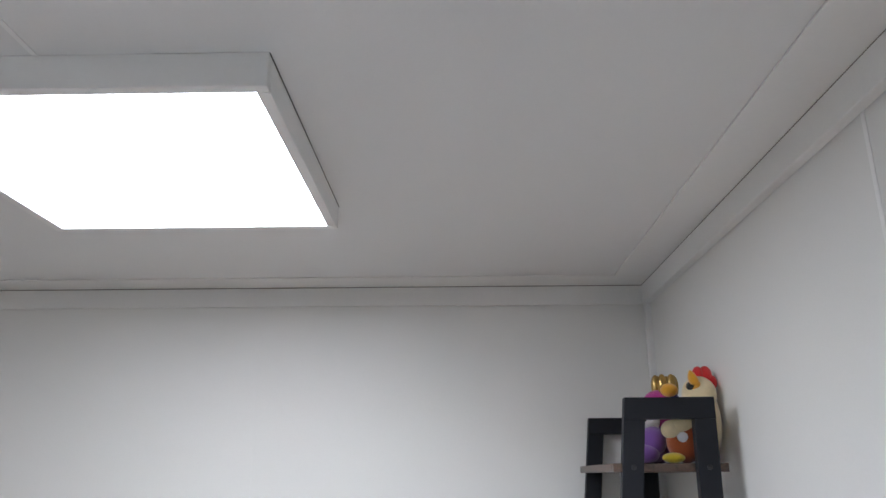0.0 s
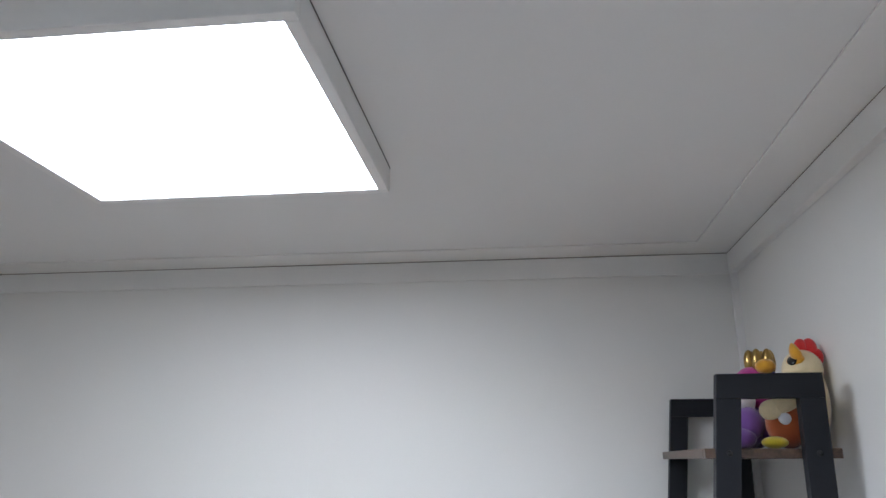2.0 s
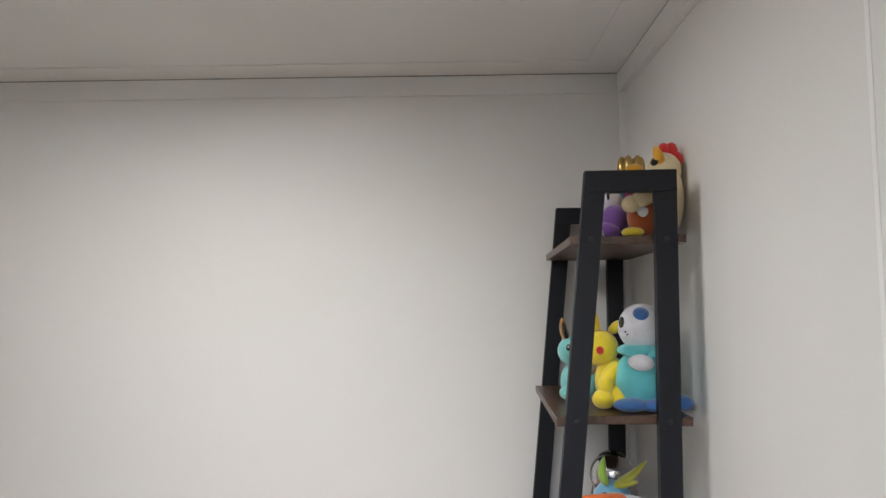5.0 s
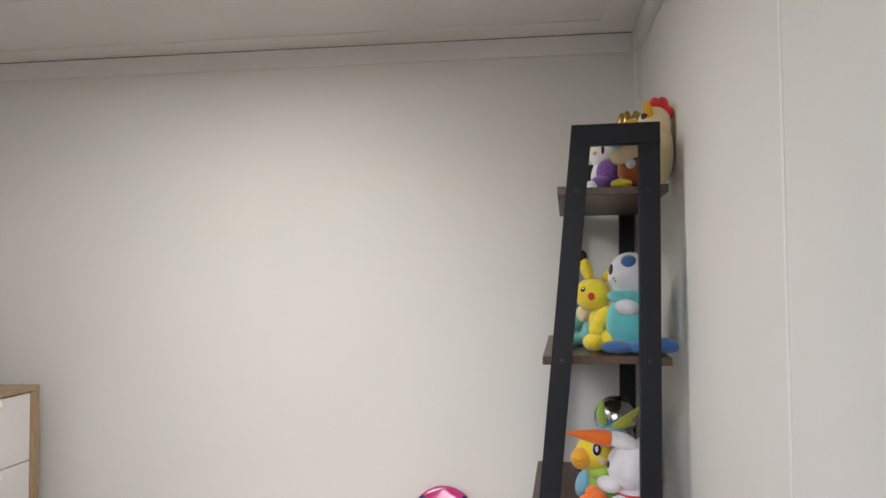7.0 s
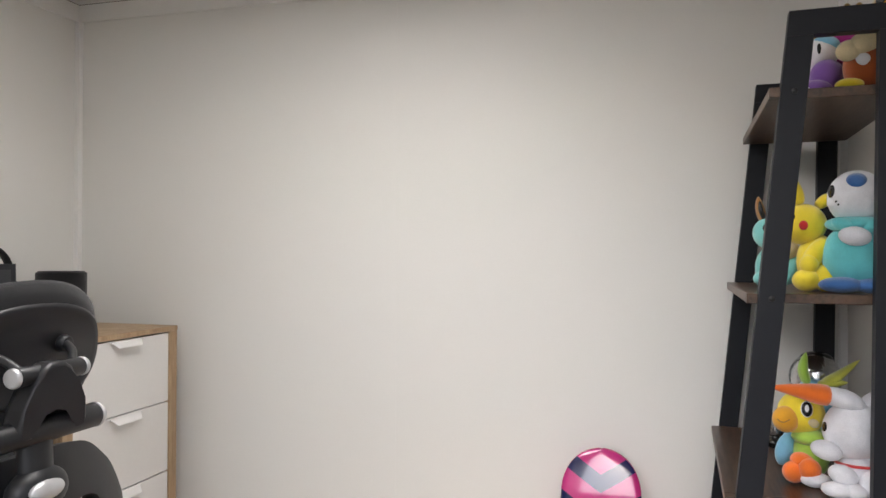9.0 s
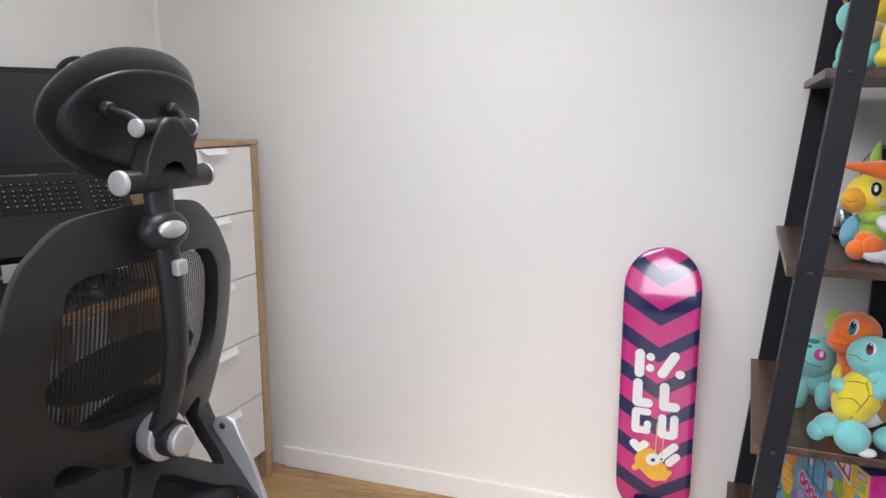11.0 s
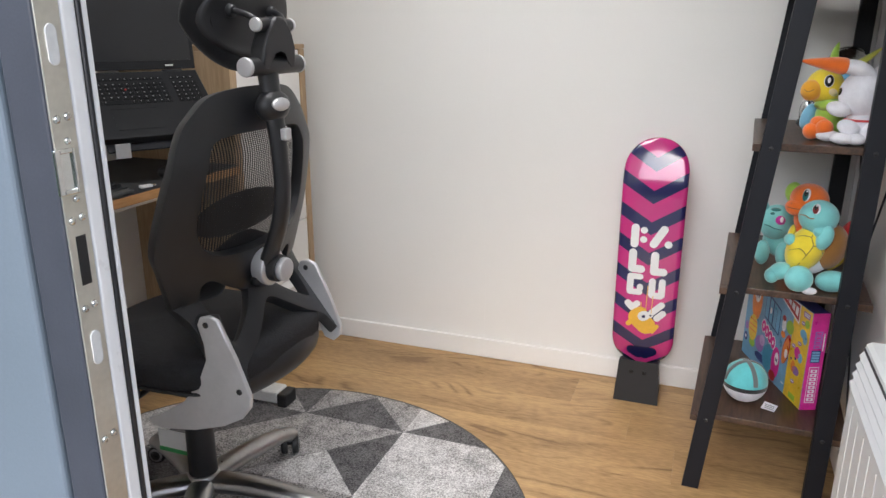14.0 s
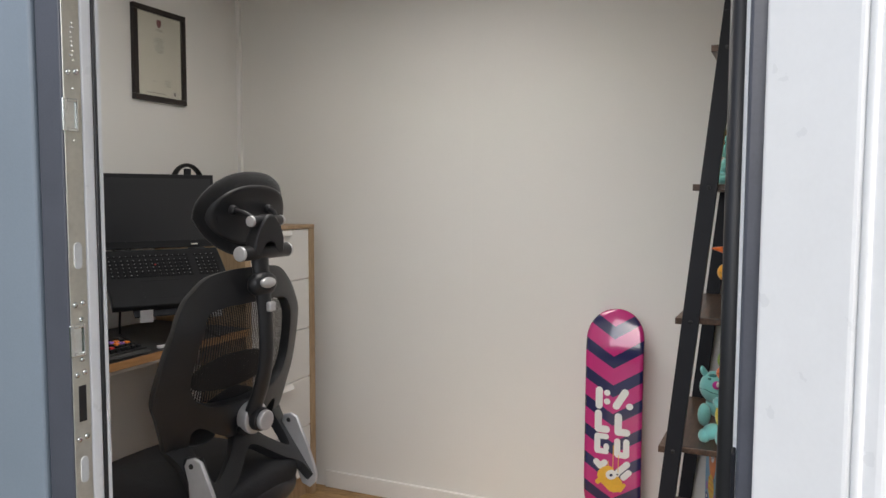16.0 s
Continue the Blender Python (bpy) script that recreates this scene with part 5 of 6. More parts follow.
    bm = add_rod(bmesh.new(), L(-0.6918, 1.012, 0.7335), L(-0.677, 1.011, 0.733), 0.027, 0.026, 32, bevel=0.003)
    part("knob_cap", bm, SILVER, kn, "silver knob cap", True)
    # headrest
    def head(u, v, w):
        """u across, v up, w out of the back."""
        return L(-0.762 - 45.0 * u ** 4 + w * 0.95 + v * 0.12, 1.067 + u, 1.259 + v - w * 0.12)

    def pad_outline(grow=0.0, n=48, low=0.0):
        out = []
        for k in range(n):
            a = 2 * math.pi * k / n
            ca, sa = math.cos(a), math.sin(a)
            u = (0.162 + grow) * math.copysign(abs(ca) ** 0.8, ca)
            v = (0.104 + grow - low) * math.copysign(abs(sa) ** 0.85, sa)
            if v < 0:
                u *= 1 - 0.22 * (-v / 0.104)
            out.append((u, v + 0.012 * (1 - (u / 0.18) ** 2)))
        return out

    bm = bmesh.new()
    n = 48
    layers = [(-0.03, -0.034), (-0.006, -0.031), (0.005, -0.022), (0.008, -0.008), (0.002, 0.003), (-0.012, 0.009), (-0.030, 0.009)]
    rings = [[bm.verts.new(head(u, v, w)) for u, v in pad_outline(gw, n)] for gw, w in layers]
    for a, b in zip(rings, rings[1:]):
        for k in range(n):
            bm.faces.new((a[k], a[(k + 1) % n], b[(k + 1) % n], b[k]))
    bm.faces.new(rings[0])
    hr = part("headrest", bm, BLACKSOFT, ob, "padded black headrest", True)
    bm = bmesh.new()
    levels = [(-0.004, 0.002, 0.020), (-0.006, 0.012, 0.020), (-0.012, 0.015, 0.020), (-0.020, 0.011, 0.018)]
    rings = [[bm.verts.new(head(u, v, w)) for u, v in pad_outline(gw, n, low)] for gw, w, low in levels]
    for f in (0.6, 0.25):
        rings.append([bm.verts.new(head(u * f, v * f, 0.009)) for u, v in pad_outline(-0.020, n, 0.018)])
    for a, b in zip(rings, rings[1:]):
        for k in range(n):
            bm.faces.new((a[k], a[(k + 1) % n], b[(k + 1) % n], b[k]))
    bm.faces.new(rings[-1])
    part("headrest_shell", bm, BLACK, hr, "black moulded headrest shell", True)
    # joint: two cross bars with silver caps and the yoke
    for z, x, half, r in ((1.176, -0.682, 0.094, 0.0185), (1.256, -0.676, 0.058, 0.0135)):
        bar_ob = part("cross_bar", add_rod(bmesh.new(), L(x, 1.016 - half, z), L(x, 1.016 + half, z), r, seg=24, bevel=0.002), BLACK, ob, "black headrest pivot bar", True)
        for s in (-1, 1):
            bm = add_rod(bmesh.new(), L(x, 1.016 + s * (half + 0.0003), z), L(x, 1.016 + s * (half + 0.008), z), r * 1.08, r * 0.98, 24, bevel=0.002)
            part("end_cap", bm, SILVER, bar_ob, "silver end cap", True)
    arch = [(0.062, 1.166), (0.062, 1.186), (0.054, 1.212), (0.040, 1.240), (0.026, 1.264), (0.012, 1.272), (-0.012, 1.272), (-0.026, 1.264), (-0.040, 1.240), (-0.054, 1.212), (-0.062, 1.186), (-0.062, 1.166),
            (-0.034, 1.166), (-0.034, 1.190), (-0.022, 1.206), (0.0, 1.212), (0.022, 1.206), (0.034, 1.190), (0.034, 1.166)]
    bm = add_slab(bmesh.new(), arch, 0.034, lambda u, v, q: L(-0.698 + q + (v - 1.166) * 0.08, 1.014 + u, v), 0.007)
    part("yoke", bm, BLACK, ob, "black arched yoke")
    for s in (-1, 1):
        bm = bmesh.new()
        add_tube(bm, smooth_path([L(-0.676, 1.016 + s * 0.040, 1.256), L(-0.705, 1.03 + s * 0.060, 1.275), L(-0.742, 1.042 + s * 0.072, 1.284)], 4), 0.0065, 12)
        add_rod(bm, L(-0.748, 1.042 + s * 0.072, 1.284), L(-0.735, 1.042 + s * 0.072, 1.282), 0.014, 0.012, 16, bevel=0.002)
        part("headrest_arm", bm, BLACK, ob, "", True)
    return ob


# ---- soft toys and boxes on the shelf ----
def plush_mat(name, c):
    return mat(name, c, 0.9, vary=0.12, scale=30, fine=500, bump=0.5, sheen=0.5)


TEAL = plush_mat("plush_teal", (0.20, 0.56, 0.54))
AQUA = plush_mat("plush_aqua", (0.14, 0.60, 0.62))
YELLOW = plush_mat("plush_yellow", (0.85, 0.66, 0.03))
CREAM = plush_mat("plush_cream", (0.80, 0.66, 0.40))
PWHITE = plush_mat("plush_white", (0.80, 0.79, 0.82))
ORANGE = plush_mat("plush_orange", (0.86, 0.17, 0.015))
RUST = plush_mat("plush_rust", (0.36, 0.075, 0.012))
RED = plush_mat("plush_red", (0.70, 0.03, 0.03))
BLUE = plush_mat("plush_blue", (0.045, 0.15, 0.40))
NAVY = plush_mat("plush_navy", (0.02, 0.035, 0.25))
PURPLE = plush_mat("plush_purple", (0.17, 0.07, 0.30))
MAGENTA = plush_mat("plush_magenta", (0.50, 0.03, 0.30))
GREEN = plush_mat("plush_green", (0.38, 0.62, 0.08))
LEAF = plush_mat("plush_olive", (0.50, 0.50, 0.06))
BROWN = plush_mat("plush_brown", (0.34, 0.15, 0.03))
SKY = plush_mat("plush_sky_blue", (0.20, 0.48, 0.68))
EGG = plush_mat("plush_egg_yellow", (0.78, 0.38, 0.02))
CHERRY = plush_mat("felt_dark_red", (0.16, 0.015, 0.012))
SEA = plush_mat("felt_dark_sea_green", (0.02, 0.16, 0.15))
SEAM = plush_mat("felt_seam_brown", (0.20, 0.14, 0.02))
EYE = mat("bead_black", (0.01, 0.01, 0.01), 0.15, bump=0.0)
GOLD = mat("gold_foil", (0.45, 0.30, 0.10), 0.3, metal=1.0)
FOIL = mat("silver_foil", (0.50, 0.50, 0.50), 0.2, metal=1.0, vary=0.3, scale=14, bump=0.5)


def soft_toy(label, at, blobs, turn=0, size=1.0, felt=()):
    """One stuffed toy in one mesh: blobs are (x, y, z, rx, ry, rz, material[, tilt about x, y, z]).
    felt: ("patch", blob, u, v, a, b, material, layer) or ("line", blob, [(u, v)...], radius, material),
    u and v across and up the blob's front, in its radii."""
    mats = []
    bm = bmesh.new()

    def slot(m):
        if m not in mats:
            mats.append(m)
        return mats.index(m)

    front = Vector((-0.15, -0.93, 0.30)).normalized()
    across = front.cross(Vector((0, 0, 1))).normalized() * -1
    across = across if across.x > 0 else -across
    up = across.cross(front).normalized()
    up = up if up.z > 0 else -up

    def on(k, u, v, lift):
        c, r = Vector(blobs[k][:3]), blobs[k][3:6]
        d = across * u + up * v + front * math.sqrt(max(0.02, 1 - u * u - v * v))
        d = Vector((d.x * r[0], d.y * r[1], d.z * r[2])) * lift
        if len(blobs[k]) > 7:
            d = Euler([radians(q) for q in blobs[k][7:10]]).to_matrix() @ d
        return c + d

    for b in blobs:
        if b[0] == "horn":
            add_tube(bm, smooth_path(b[1], 5), [b[2] * f for f in horn_taper(len(smooth_path(b[1], 5)), b[3])], 12, (0, 1, 0), b[4], slot(b[5]))
        else:
            add_ball(bm, b[:3], b[3:6], slot(b[6]), b[7:10] if len(b) > 7 else (0, 0, 0), 22, 14)
    for f in felt:
        if f[0] == "patch":
            kind, k, u, v, a, w, m, layer = f
            lift = 1.012 + 0.014 * layer
            rings = []
            for rad in (0.5, 1.0):
                rings.append([bm.verts.new(on(k, u + a * rad * math.cos(q), v + w * rad * math.sin(q), lift if rad < 1 else lift - 0.004)) for q in (2 * math.pi * s / 18 for s in range(18))])
            rings.append([bm.verts.new(on(k, u + a * math.cos(q), v + w * math.sin(q), 0.97)) for q in (2 * math.pi * s / 18 for s in range(18))])
            mid = bm.verts.new(on(k, u, v, lift + 0.004))
            for s in range(18):
                e = (s + 1) % 18
                bm.faces.new((mid, rings[0][s], rings[0][e])).material_index = slot(m)
                for p, q in ((rings[0], rings[1]), (rings[1], rings[2])):
                    bm.faces.new((p[s], q[s], q[e], p[e])).material_index = slot(m)
        else:
            kind, k, pts, rad, m = f
            add_tube(bm, smooth_path([on(k, u, v, 1.0) for u, v in pts], 4), rad, 6, (0, 0.3, 1), 1.0, slot(m))
    low = min(v.co.z for v in bm.verts)
    for v in bm.verts:
        v.co.z -= low - 0.0003
        v.co *= size
    bmesh.ops.recalc_face_normals(bm, faces=bm.faces)
    ob = part("soft_toy", bm, mats, smooth=True)
    ob.matrix_basis = pose(*at, 0, 0, turn)
    return tagged(ob, label, "soft toy", "soft toys on the shelf")


def horn_taper(n, end):
    """Radii along an ear or leaf: round at the root, running to a tip."""
    return [max(0.06, math.sin(math.pi * (0.18 + 0.82 * (q / (n - 1)) ** end)) ** 0.8) for q in range(n)]


def crown(c, r, h, m):
    return [(c[0] + r * math.cos(2 * math.pi * k / 6), c[1] + r * math.sin(2 * math.pi * k / 6), c[2], 0.010, 0.010, h, m) for k in range(6)]


def eye(k, u, v, a, b, iris):
    """Stitched eye: white, coloured iris, dark pupil and a small glint."""
    return [("patch", k, u, v, a, b, PWHITE, 0), ("patch", k, u - 0.2 * a, v - 0.1 * b, 0.72 * a, 0.85 * b, iris, 1), ("patch", k, u - 0.2 * a, v + 0.25 * b, 0.42 * a, 0.5 * b, EYE, 2), ("patch", k, u - 0.05 * a, v + 0.5 * b, 0.16 * a, 0.16 * b, PWHITE, 3)]


def toys():
    s1, s2, s3, s4, s5 = SHELF_Z
    # top shelf
    soft_toy("cream chicken soft toy with red comb on the top shelf", (0.586, 1.715, s1), [
        (0, 0, 0.095, 0.041, 0.050, 0.092, CREAM), (-0.004, -0.004, 0.160, 0.040, 0.046, 0.043, CREAM), (-0.054, -0.020, 0.050, 0.042, 0.038, 0.050, RUST),
        (-0.060, -0.052, 0.094, 0.042, 0.018, 0.021, CREAM, 0, -26, 8), (-0.094, -0.054, 0.076, 0.024, 0.016, 0.020, CREAM, 0, -20, 12), (-0.028, -0.044, 0.108, 0.030, 0.022, 0.026, CREAM, 0, -24, 0),
        (-0.090, -0.045, 0.012, 0.026, 0.022, 0.012, YELLOW), ("horn", [(-0.018, -0.030, 0.180), (-0.026, -0.034, 0.198), (-0.030, -0.034, 0.214)], 0.014, 0.8, 0.8, EGG),
        (-0.002, -0.005, 0.208, 0.014, 0.010, 0.019, RED), (0.016, -0.004, 0.206, 0.016, 0.010, 0.022, RED), (0.030, -0.003, 0.188, 0.013, 0.010, 0.018, RED),
        (-0.068, -0.055, 0.058, 0.014, 0.004, 0.012, PWHITE, 0, 20, 0)],
        felt=[("patch", 1, -0.42, 0.22, 0.40, 0.30, EGG, 0), ("patch", 1, -0.58, 0.18, 0.20, 0.26, EYE, 1)], size=0.955)
    soft_toy("purple and blue penguin-like soft toy with gold crown", (0.520, 1.865, s1), [
        (0, 0, 0.050, 0.040, 0.045, 0.050, PURPLE), (0.006, 0, 0.110, 0.036, 0.038, 0.040, MAGENTA), (0.024, 0.01, 0.118, 0.034, 0.036, 0.036, NAVY), (-0.022, -0.045, 0.024, 0.022, 0.024, 0.024, PURPLE),
        (0.018, -0.045, 0.028, 0.024, 0.024, 0.030, PURPLE), (0.022, -0.036, 0.146, 0.018, 0.018, 0.014, EGG), (-0.018, -0.020, 0.082, 0.020, 0.022, 0.020, EGG), (0.006, -0.030, 0.085, 0.022, 0.02, 0.018, MAGENTA, 0, 30, 0)]
        + crown((0.024, 0.0, 0.158), 0.019, 0.024, GOLD), 0, 1.18)
    soft_toy("white and light blue soft toy with small crown", (0.474, 1.805, s1), [
        (0, 0, 0.045, 0.032, 0.034, 0.045, PWHITE), (0, -0.004, 0.100, 0.036, 0.036, 0.036, PWHITE), (0.008, 0.002, 0.118, 0.034, 0.036, 0.024, SKY),
        (0.010, -0.030, 0.052, 0.032, 0.028, 0.034, PURPLE), (-0.010, -0.040, 0.022, 0.030, 0.026, 0.022, PURPLE), (-0.030, -0.046, 0.016, 0.018, 0.018, 0.016, PWHITE)]
        + crown((0.0, 0.0, 0.138), 0.014, 0.016, GOLD), felt=[("patch", 1, 0.0, -0.1, 0.10, 0.32, EYE, 0), ("patch", 1, -0.55, -0.25, 0.16, 0.12, EGG, 0)])
    # second shelf
    soft_toy("white and aqua otter soft toy with blue tail", (0.521, 1.715, s2), [
        (0, 0, 0.068, 0.058, 0.056, 0.066, AQUA), (0.000, -0.004, 0.180, 0.050, 0.050, 0.052, PWHITE), (-0.002, -0.004, 0.130, 0.052, 0.052, 0.017, AQUA), (-0.014, -0.052, 0.106, 0.028, 0.018, 0.018, PWHITE, 0, 8, 0),
        (-0.030, -0.040, 0.128, 0.022, 0.016, 0.013, AQUA, 0, 20, 0), (0.020, -0.044, 0.126, 0.022, 0.016, 0.014, AQUA, 0, -12, 0),
        (-0.036, -0.046, 0.016, 0.038, 0.030, 0.015, BLUE, 0, 0, -10), (0.018, -0.052, 0.015, 0.036, 0.028, 0.014, BLUE), (0.060, -0.030, 0.015, 0.030, 0.020, 0.014, BLUE), (0.076, -0.032, 0.018, 0.026, 0.020, 0.017, BLUE, 0, 10, 0), (-0.040, -0.012, 0.170, 0.012, 0.016, 0.012, PWHITE)],
        felt=[("patch", 1, -0.05, 0.34, 0.34, 0.32, BLUE, 0), ("patch", 1, -0.86, 0.10, 0.10, 0.26, EYE, 0), ("patch", 1, -0.72, -0.36, 0.03, 0.03, EYE, 0), ("patch", 1, -0.64, -0.48, 0.03, 0.03, EYE, 0)])
    soft_toy("yellow long-eared mouse soft toy with red cheeks", (0.445, 1.765, s2), [
        (0.018, 0, 0.058, 0.036, 0.038, 0.056, YELLOW), (-0.006, 0, 0.132, 0.043, 0.042, 0.041, YELLOW), ("horn", [(-0.014, -0.006, 0.172), (-0.023, -0.010, 0.200), (-0.032, -0.012, 0.232)], 0.018, 1.0, 0.8, YELLOW), (-0.0300, -0.012, 0.222, 0.0125, 0.0115, 0.017, EYE, 0, -16, 0),
        ("horn", [(0.020, 0.0, 0.168), (0.040, 0.008, 0.182), (0.060, 0.014, 0.188)], 0.015, 1.0, 0.8, YELLOW), (0.010, -0.036, 0.074, 0.018, 0.020, 0.034, YELLOW, 0, 34, 0), (-0.004, -0.046, 0.052, 0.017, 0.018, 0.020, YELLOW),
        (-0.008, -0.045, 0.022, 0.026, 0.026, 0.022, YELLOW), (0.024, -0.045, 0.026, 0.022, 0.024, 0.026, YELLOW), (0.048, 0.02, 0.045, 0.012, 0.014, 0.035, BROWN, 0, 25, 0)],
        felt=[("patch", 1, 0.0, -0.38, 0.19, 0.21, RED, 0), ("patch", 1, -0.46, 0.06, 0.12, 0.16, EYE, 0), ("patch", 1, -0.46, 0.12, 0.04, 0.05, PWHITE, 1)])
    soft_toy("pale teal cat-like soft toy with brown ears", (0.402, 1.885, s2), [
        (0, 0, 0.045, 0.036, 0.038, 0.045, TEAL), (-0.004, -0.005, 0.118, 0.038, 0.038, 0.036, TEAL), ("horn", [(-0.018, 0, 0.140), (-0.026, 0, 0.170), (-0.030, 0, 0.198)], 0.017, 1.0, 0.6, BROWN), ("horn", [(-0.019, -0.009, 0.146), (-0.026, -0.010, 0.168), (-0.029, -0.010, 0.188)], 0.010, 1.0, 0.6, EYE),
        (0.022, -0.042, 0.082, 0.022, 0.020, 0.022, CREAM), (-0.010, -0.030, 0.020, 0.034, 0.028, 0.020, TEAL), (-0.006, -0.034, 0.060, 0.024, 0.022, 0.024, TEAL), (0.03, -0.04, 0.040, 0.018, 0.018, 0.034, TEAL, 0, 20, 0)],
        felt=[("patch", 1, -0.30, 0.0, 0.14, 0.22, EYE, 0), ("patch", 1, 0.30, 0.0, 0.14, 0.22, EYE, 0)])
    # third shelf
    soft_toy("white rabbit soft toy with an orange-tipped ear", (0.510, 1.695, s3), [
        (0.010, 0, 0.044, 0.040, 0.038, 0.044, PWHITE), (0.002, -0.004, 0.116, 0.054, 0.048, 0.056, PWHITE), ("horn", [(0.012, -0.008, 0.158), (-0.020, -0.012, 0.176), (-0.070, -0.014, 0.184), (-0.142, -0.014, 0.192)], 0.027, 0.75, 0.7, PWHITE), ("horn", [(-0.040, -0.013, 0.1795), (-0.085, -0.015, 0.186), (-0.145, -0.015, 0.1925)], 0.0285, 0.55, 0.7, ORANGE),
        (0.008, -0.002, 0.056, 0.041, 0.040, 0.005, RED), (-0.050, -0.030, 0.082, 0.028, 0.018, 0.018, PWHITE, 0, 16, 0), (-0.032, -0.040, 0.014, 0.030, 0.028, 0.014, PWHITE), (-0.024, -0.036, 0.040, 0.026, 0.018, 0.018, PWHITE, 0, 20, 0), (0.024, -0.038, 0.026, 0.022, 0.024, 0.028, PWHITE), (-0.006, -0.046, 0.014, 0.022, 0.024, 0.014, PWHITE),
        ("horn", [(0.020, 0.0, 0.150), (0.034, 0.006, 0.172), (0.046, 0.010, 0.190)], 0.022, 0.8, 0.7, PWHITE)],
        felt=[("patch", 1, -0.92, 0.0, 0.06, 0.16, EYE, 0)])
    soft_toy("green and yellow bird-like soft toy with orange beak", (0.440, 1.770, s3), [
        (0.016, 0, 0.054, 0.034, 0.034, 0.054, GREEN), (-0.004, 0, 0.130, 0.044, 0.042, 0.044, YELLOW), (-0.036, -0.026, 0.121, 0.025, 0.022, 0.026, EGG), (-0.024, -0.040, 0.022, 0.021, 0.022, 0.021, ORANGE),
        (0.002, -0.052, 0.032, 0.021, 0.020, 0.021, ORANGE), (0.012, -0.056, 0.014, 0.028, 0.022, 0.014, PWHITE), (-0.006, -0.030, 0.040, 0.024, 0.024, 0.018, ORANGE, 0, 20, 0), (-0.030, 0.016, 0.052, 0.018, 0.018, 0.034, SKY, 0, 15, 0), (0.010, -0.012, 0.086, 0.034, 0.032, 0.016, GREEN)],
        felt=[("patch", 1, 0.22, 0.06, 0.25, 0.36, PWHITE, 1), ("patch", 1, 0.22, 0.06, 0.21, 0.32, EYE, 2), ("patch", 1, 0.22, 0.08, 0.08, 0.16, PWHITE, 3), ("patch", 1, 0.50, -0.50, 0.22, 0.18, CREAM, 0), ("line", 2, [(-0.6, -0.15), (-0.2, -0.38), (0.3, -0.15)], 0.0010, BROWN)])
    soft_toy("light blue soft toy with olive leaf-shaped ears", (0.500, 1.915, s3), [
        (0, 0, 0.055, 0.040, 0.042, 0.055, SKY), (-0.01, 0, 0.130, 0.046, 0.043, 0.046, SKY), ("horn", [(0.0, -0.012, 0.164), (0.030, -0.016, 0.186), (0.074, -0.016, 0.224)], 0.022, 0.8, 0.5, LEAF), ("horn", [(-0.006, -0.012, 0.166), (0.020, -0.02, 0.172), (0.050, -0.024, 0.176)], 0.020, 0.9, 0.5, LEAF),
        ("horn", [(-0.028, -0.01, 0.170), (-0.036, -0.014, 0.200), (-0.030, -0.016, 0.236)], 0.022, 0.9, 0.5, GREEN), (-0.062, -0.040, 0.050, 0.020, 0.020, 0.036, SKY, 0, 20, 0), (-0.072, -0.050, 0.016, 0.022, 0.022, 0.016, SKY)],
        felt=[("patch", 1, -0.4, 0.05, 0.15, 0.22, EYE, 0)])
    soft_toy("shiny silver helmet-shaped toy behind the others", (0.512, 2.030, s3), [
        (0, 0, 0.09, 0.055, 0.055, 0.09, FOIL), (0, -0.010, 0.165, 0.056, 0.055, 0.055, FOIL), (0.004, 0.0, 0.205, 0.036, 0.036, 0.018, EYE), (-0.082, -0.01, 0.040, 0.022, 0.024, 0.040, FOIL), (-0.088, -0.03, 0.014, 0.022, 0.024, 0.014, EYE)])
    # fourth shelf
    soft_toy("turquoise turtle soft toy with yellow belly", (0.455, 1.695, s4), [
        (0.034, 0.014, 0.108, 0.046, 0.046, 0.062, BROWN, 0, 14, 0), (-0.020, -0.018, 0.106, 0.044, 0.038, 0.062, YELLOW, 0, 22, 0), (0.016, -0.002, 0.106, 0.046, 0.022, 0.070, PWHITE, 0, 20, 16), (0.000, -0.012, 0.190, 0.047, 0.044, 0.043, TEAL),
        (-0.074, -0.036, 0.046, 0.028, 0.024, 0.022, TEAL, 0, -24, 20), (-0.092, -0.042, 0.034, 0.018, 0.020, 0.020, TEAL), (-0.030, -0.056, 0.036, 0.034, 0.028, 0.034, TEAL), (0.050, -0.030, 0.030, 0.040, 0.026, 0.028, TEAL, 0, -8, -10), (0.016, -0.048, 0.146, 0.019, 0.018, 0.032, TEAL, 0, 14, 0), (0.002, -0.046, 0.160, 0.014, 0.014, 0.014, TEAL), (-0.058, -0.022, 0.128, 0.016, 0.018, 0.015, TEAL, 0, 30, 0), (0.000, -0.008, 0.156, 0.034, 0.034, 0.020, TEAL), (-0.004, -0.066, 0.010, 0.018, 0.006, 0.010, PWHITE)],
        felt=eye(3, -0.12, 0.36, 0.20, 0.32, CHERRY) + [("line", 3, [(-0.90, -0.02), (-0.62, -0.06), (-0.36, -0.22), (-0.16, -0.20)], 0.0012, BROWN),
            ("line", 1, [(-0.10, 0.85), (-0.05, 0.35), (0.25, 0.05), (0.2, -0.4), (0.1, -0.85)], 0.0011, SEAM), ("line", 1, [(-0.9, 0.1), (-0.5, 0.28), (-0.05, 0.35)], 0.0011, SEAM), ("line", 1, [(-0.7, -0.45), (-0.25, -0.28), (0.2, -0.4)], 0.0011, SEAM), ("line", 1, [(0.25, 0.05), (0.6, 0.15), (0.9, 0.05)], 0.0011, SEAM)])
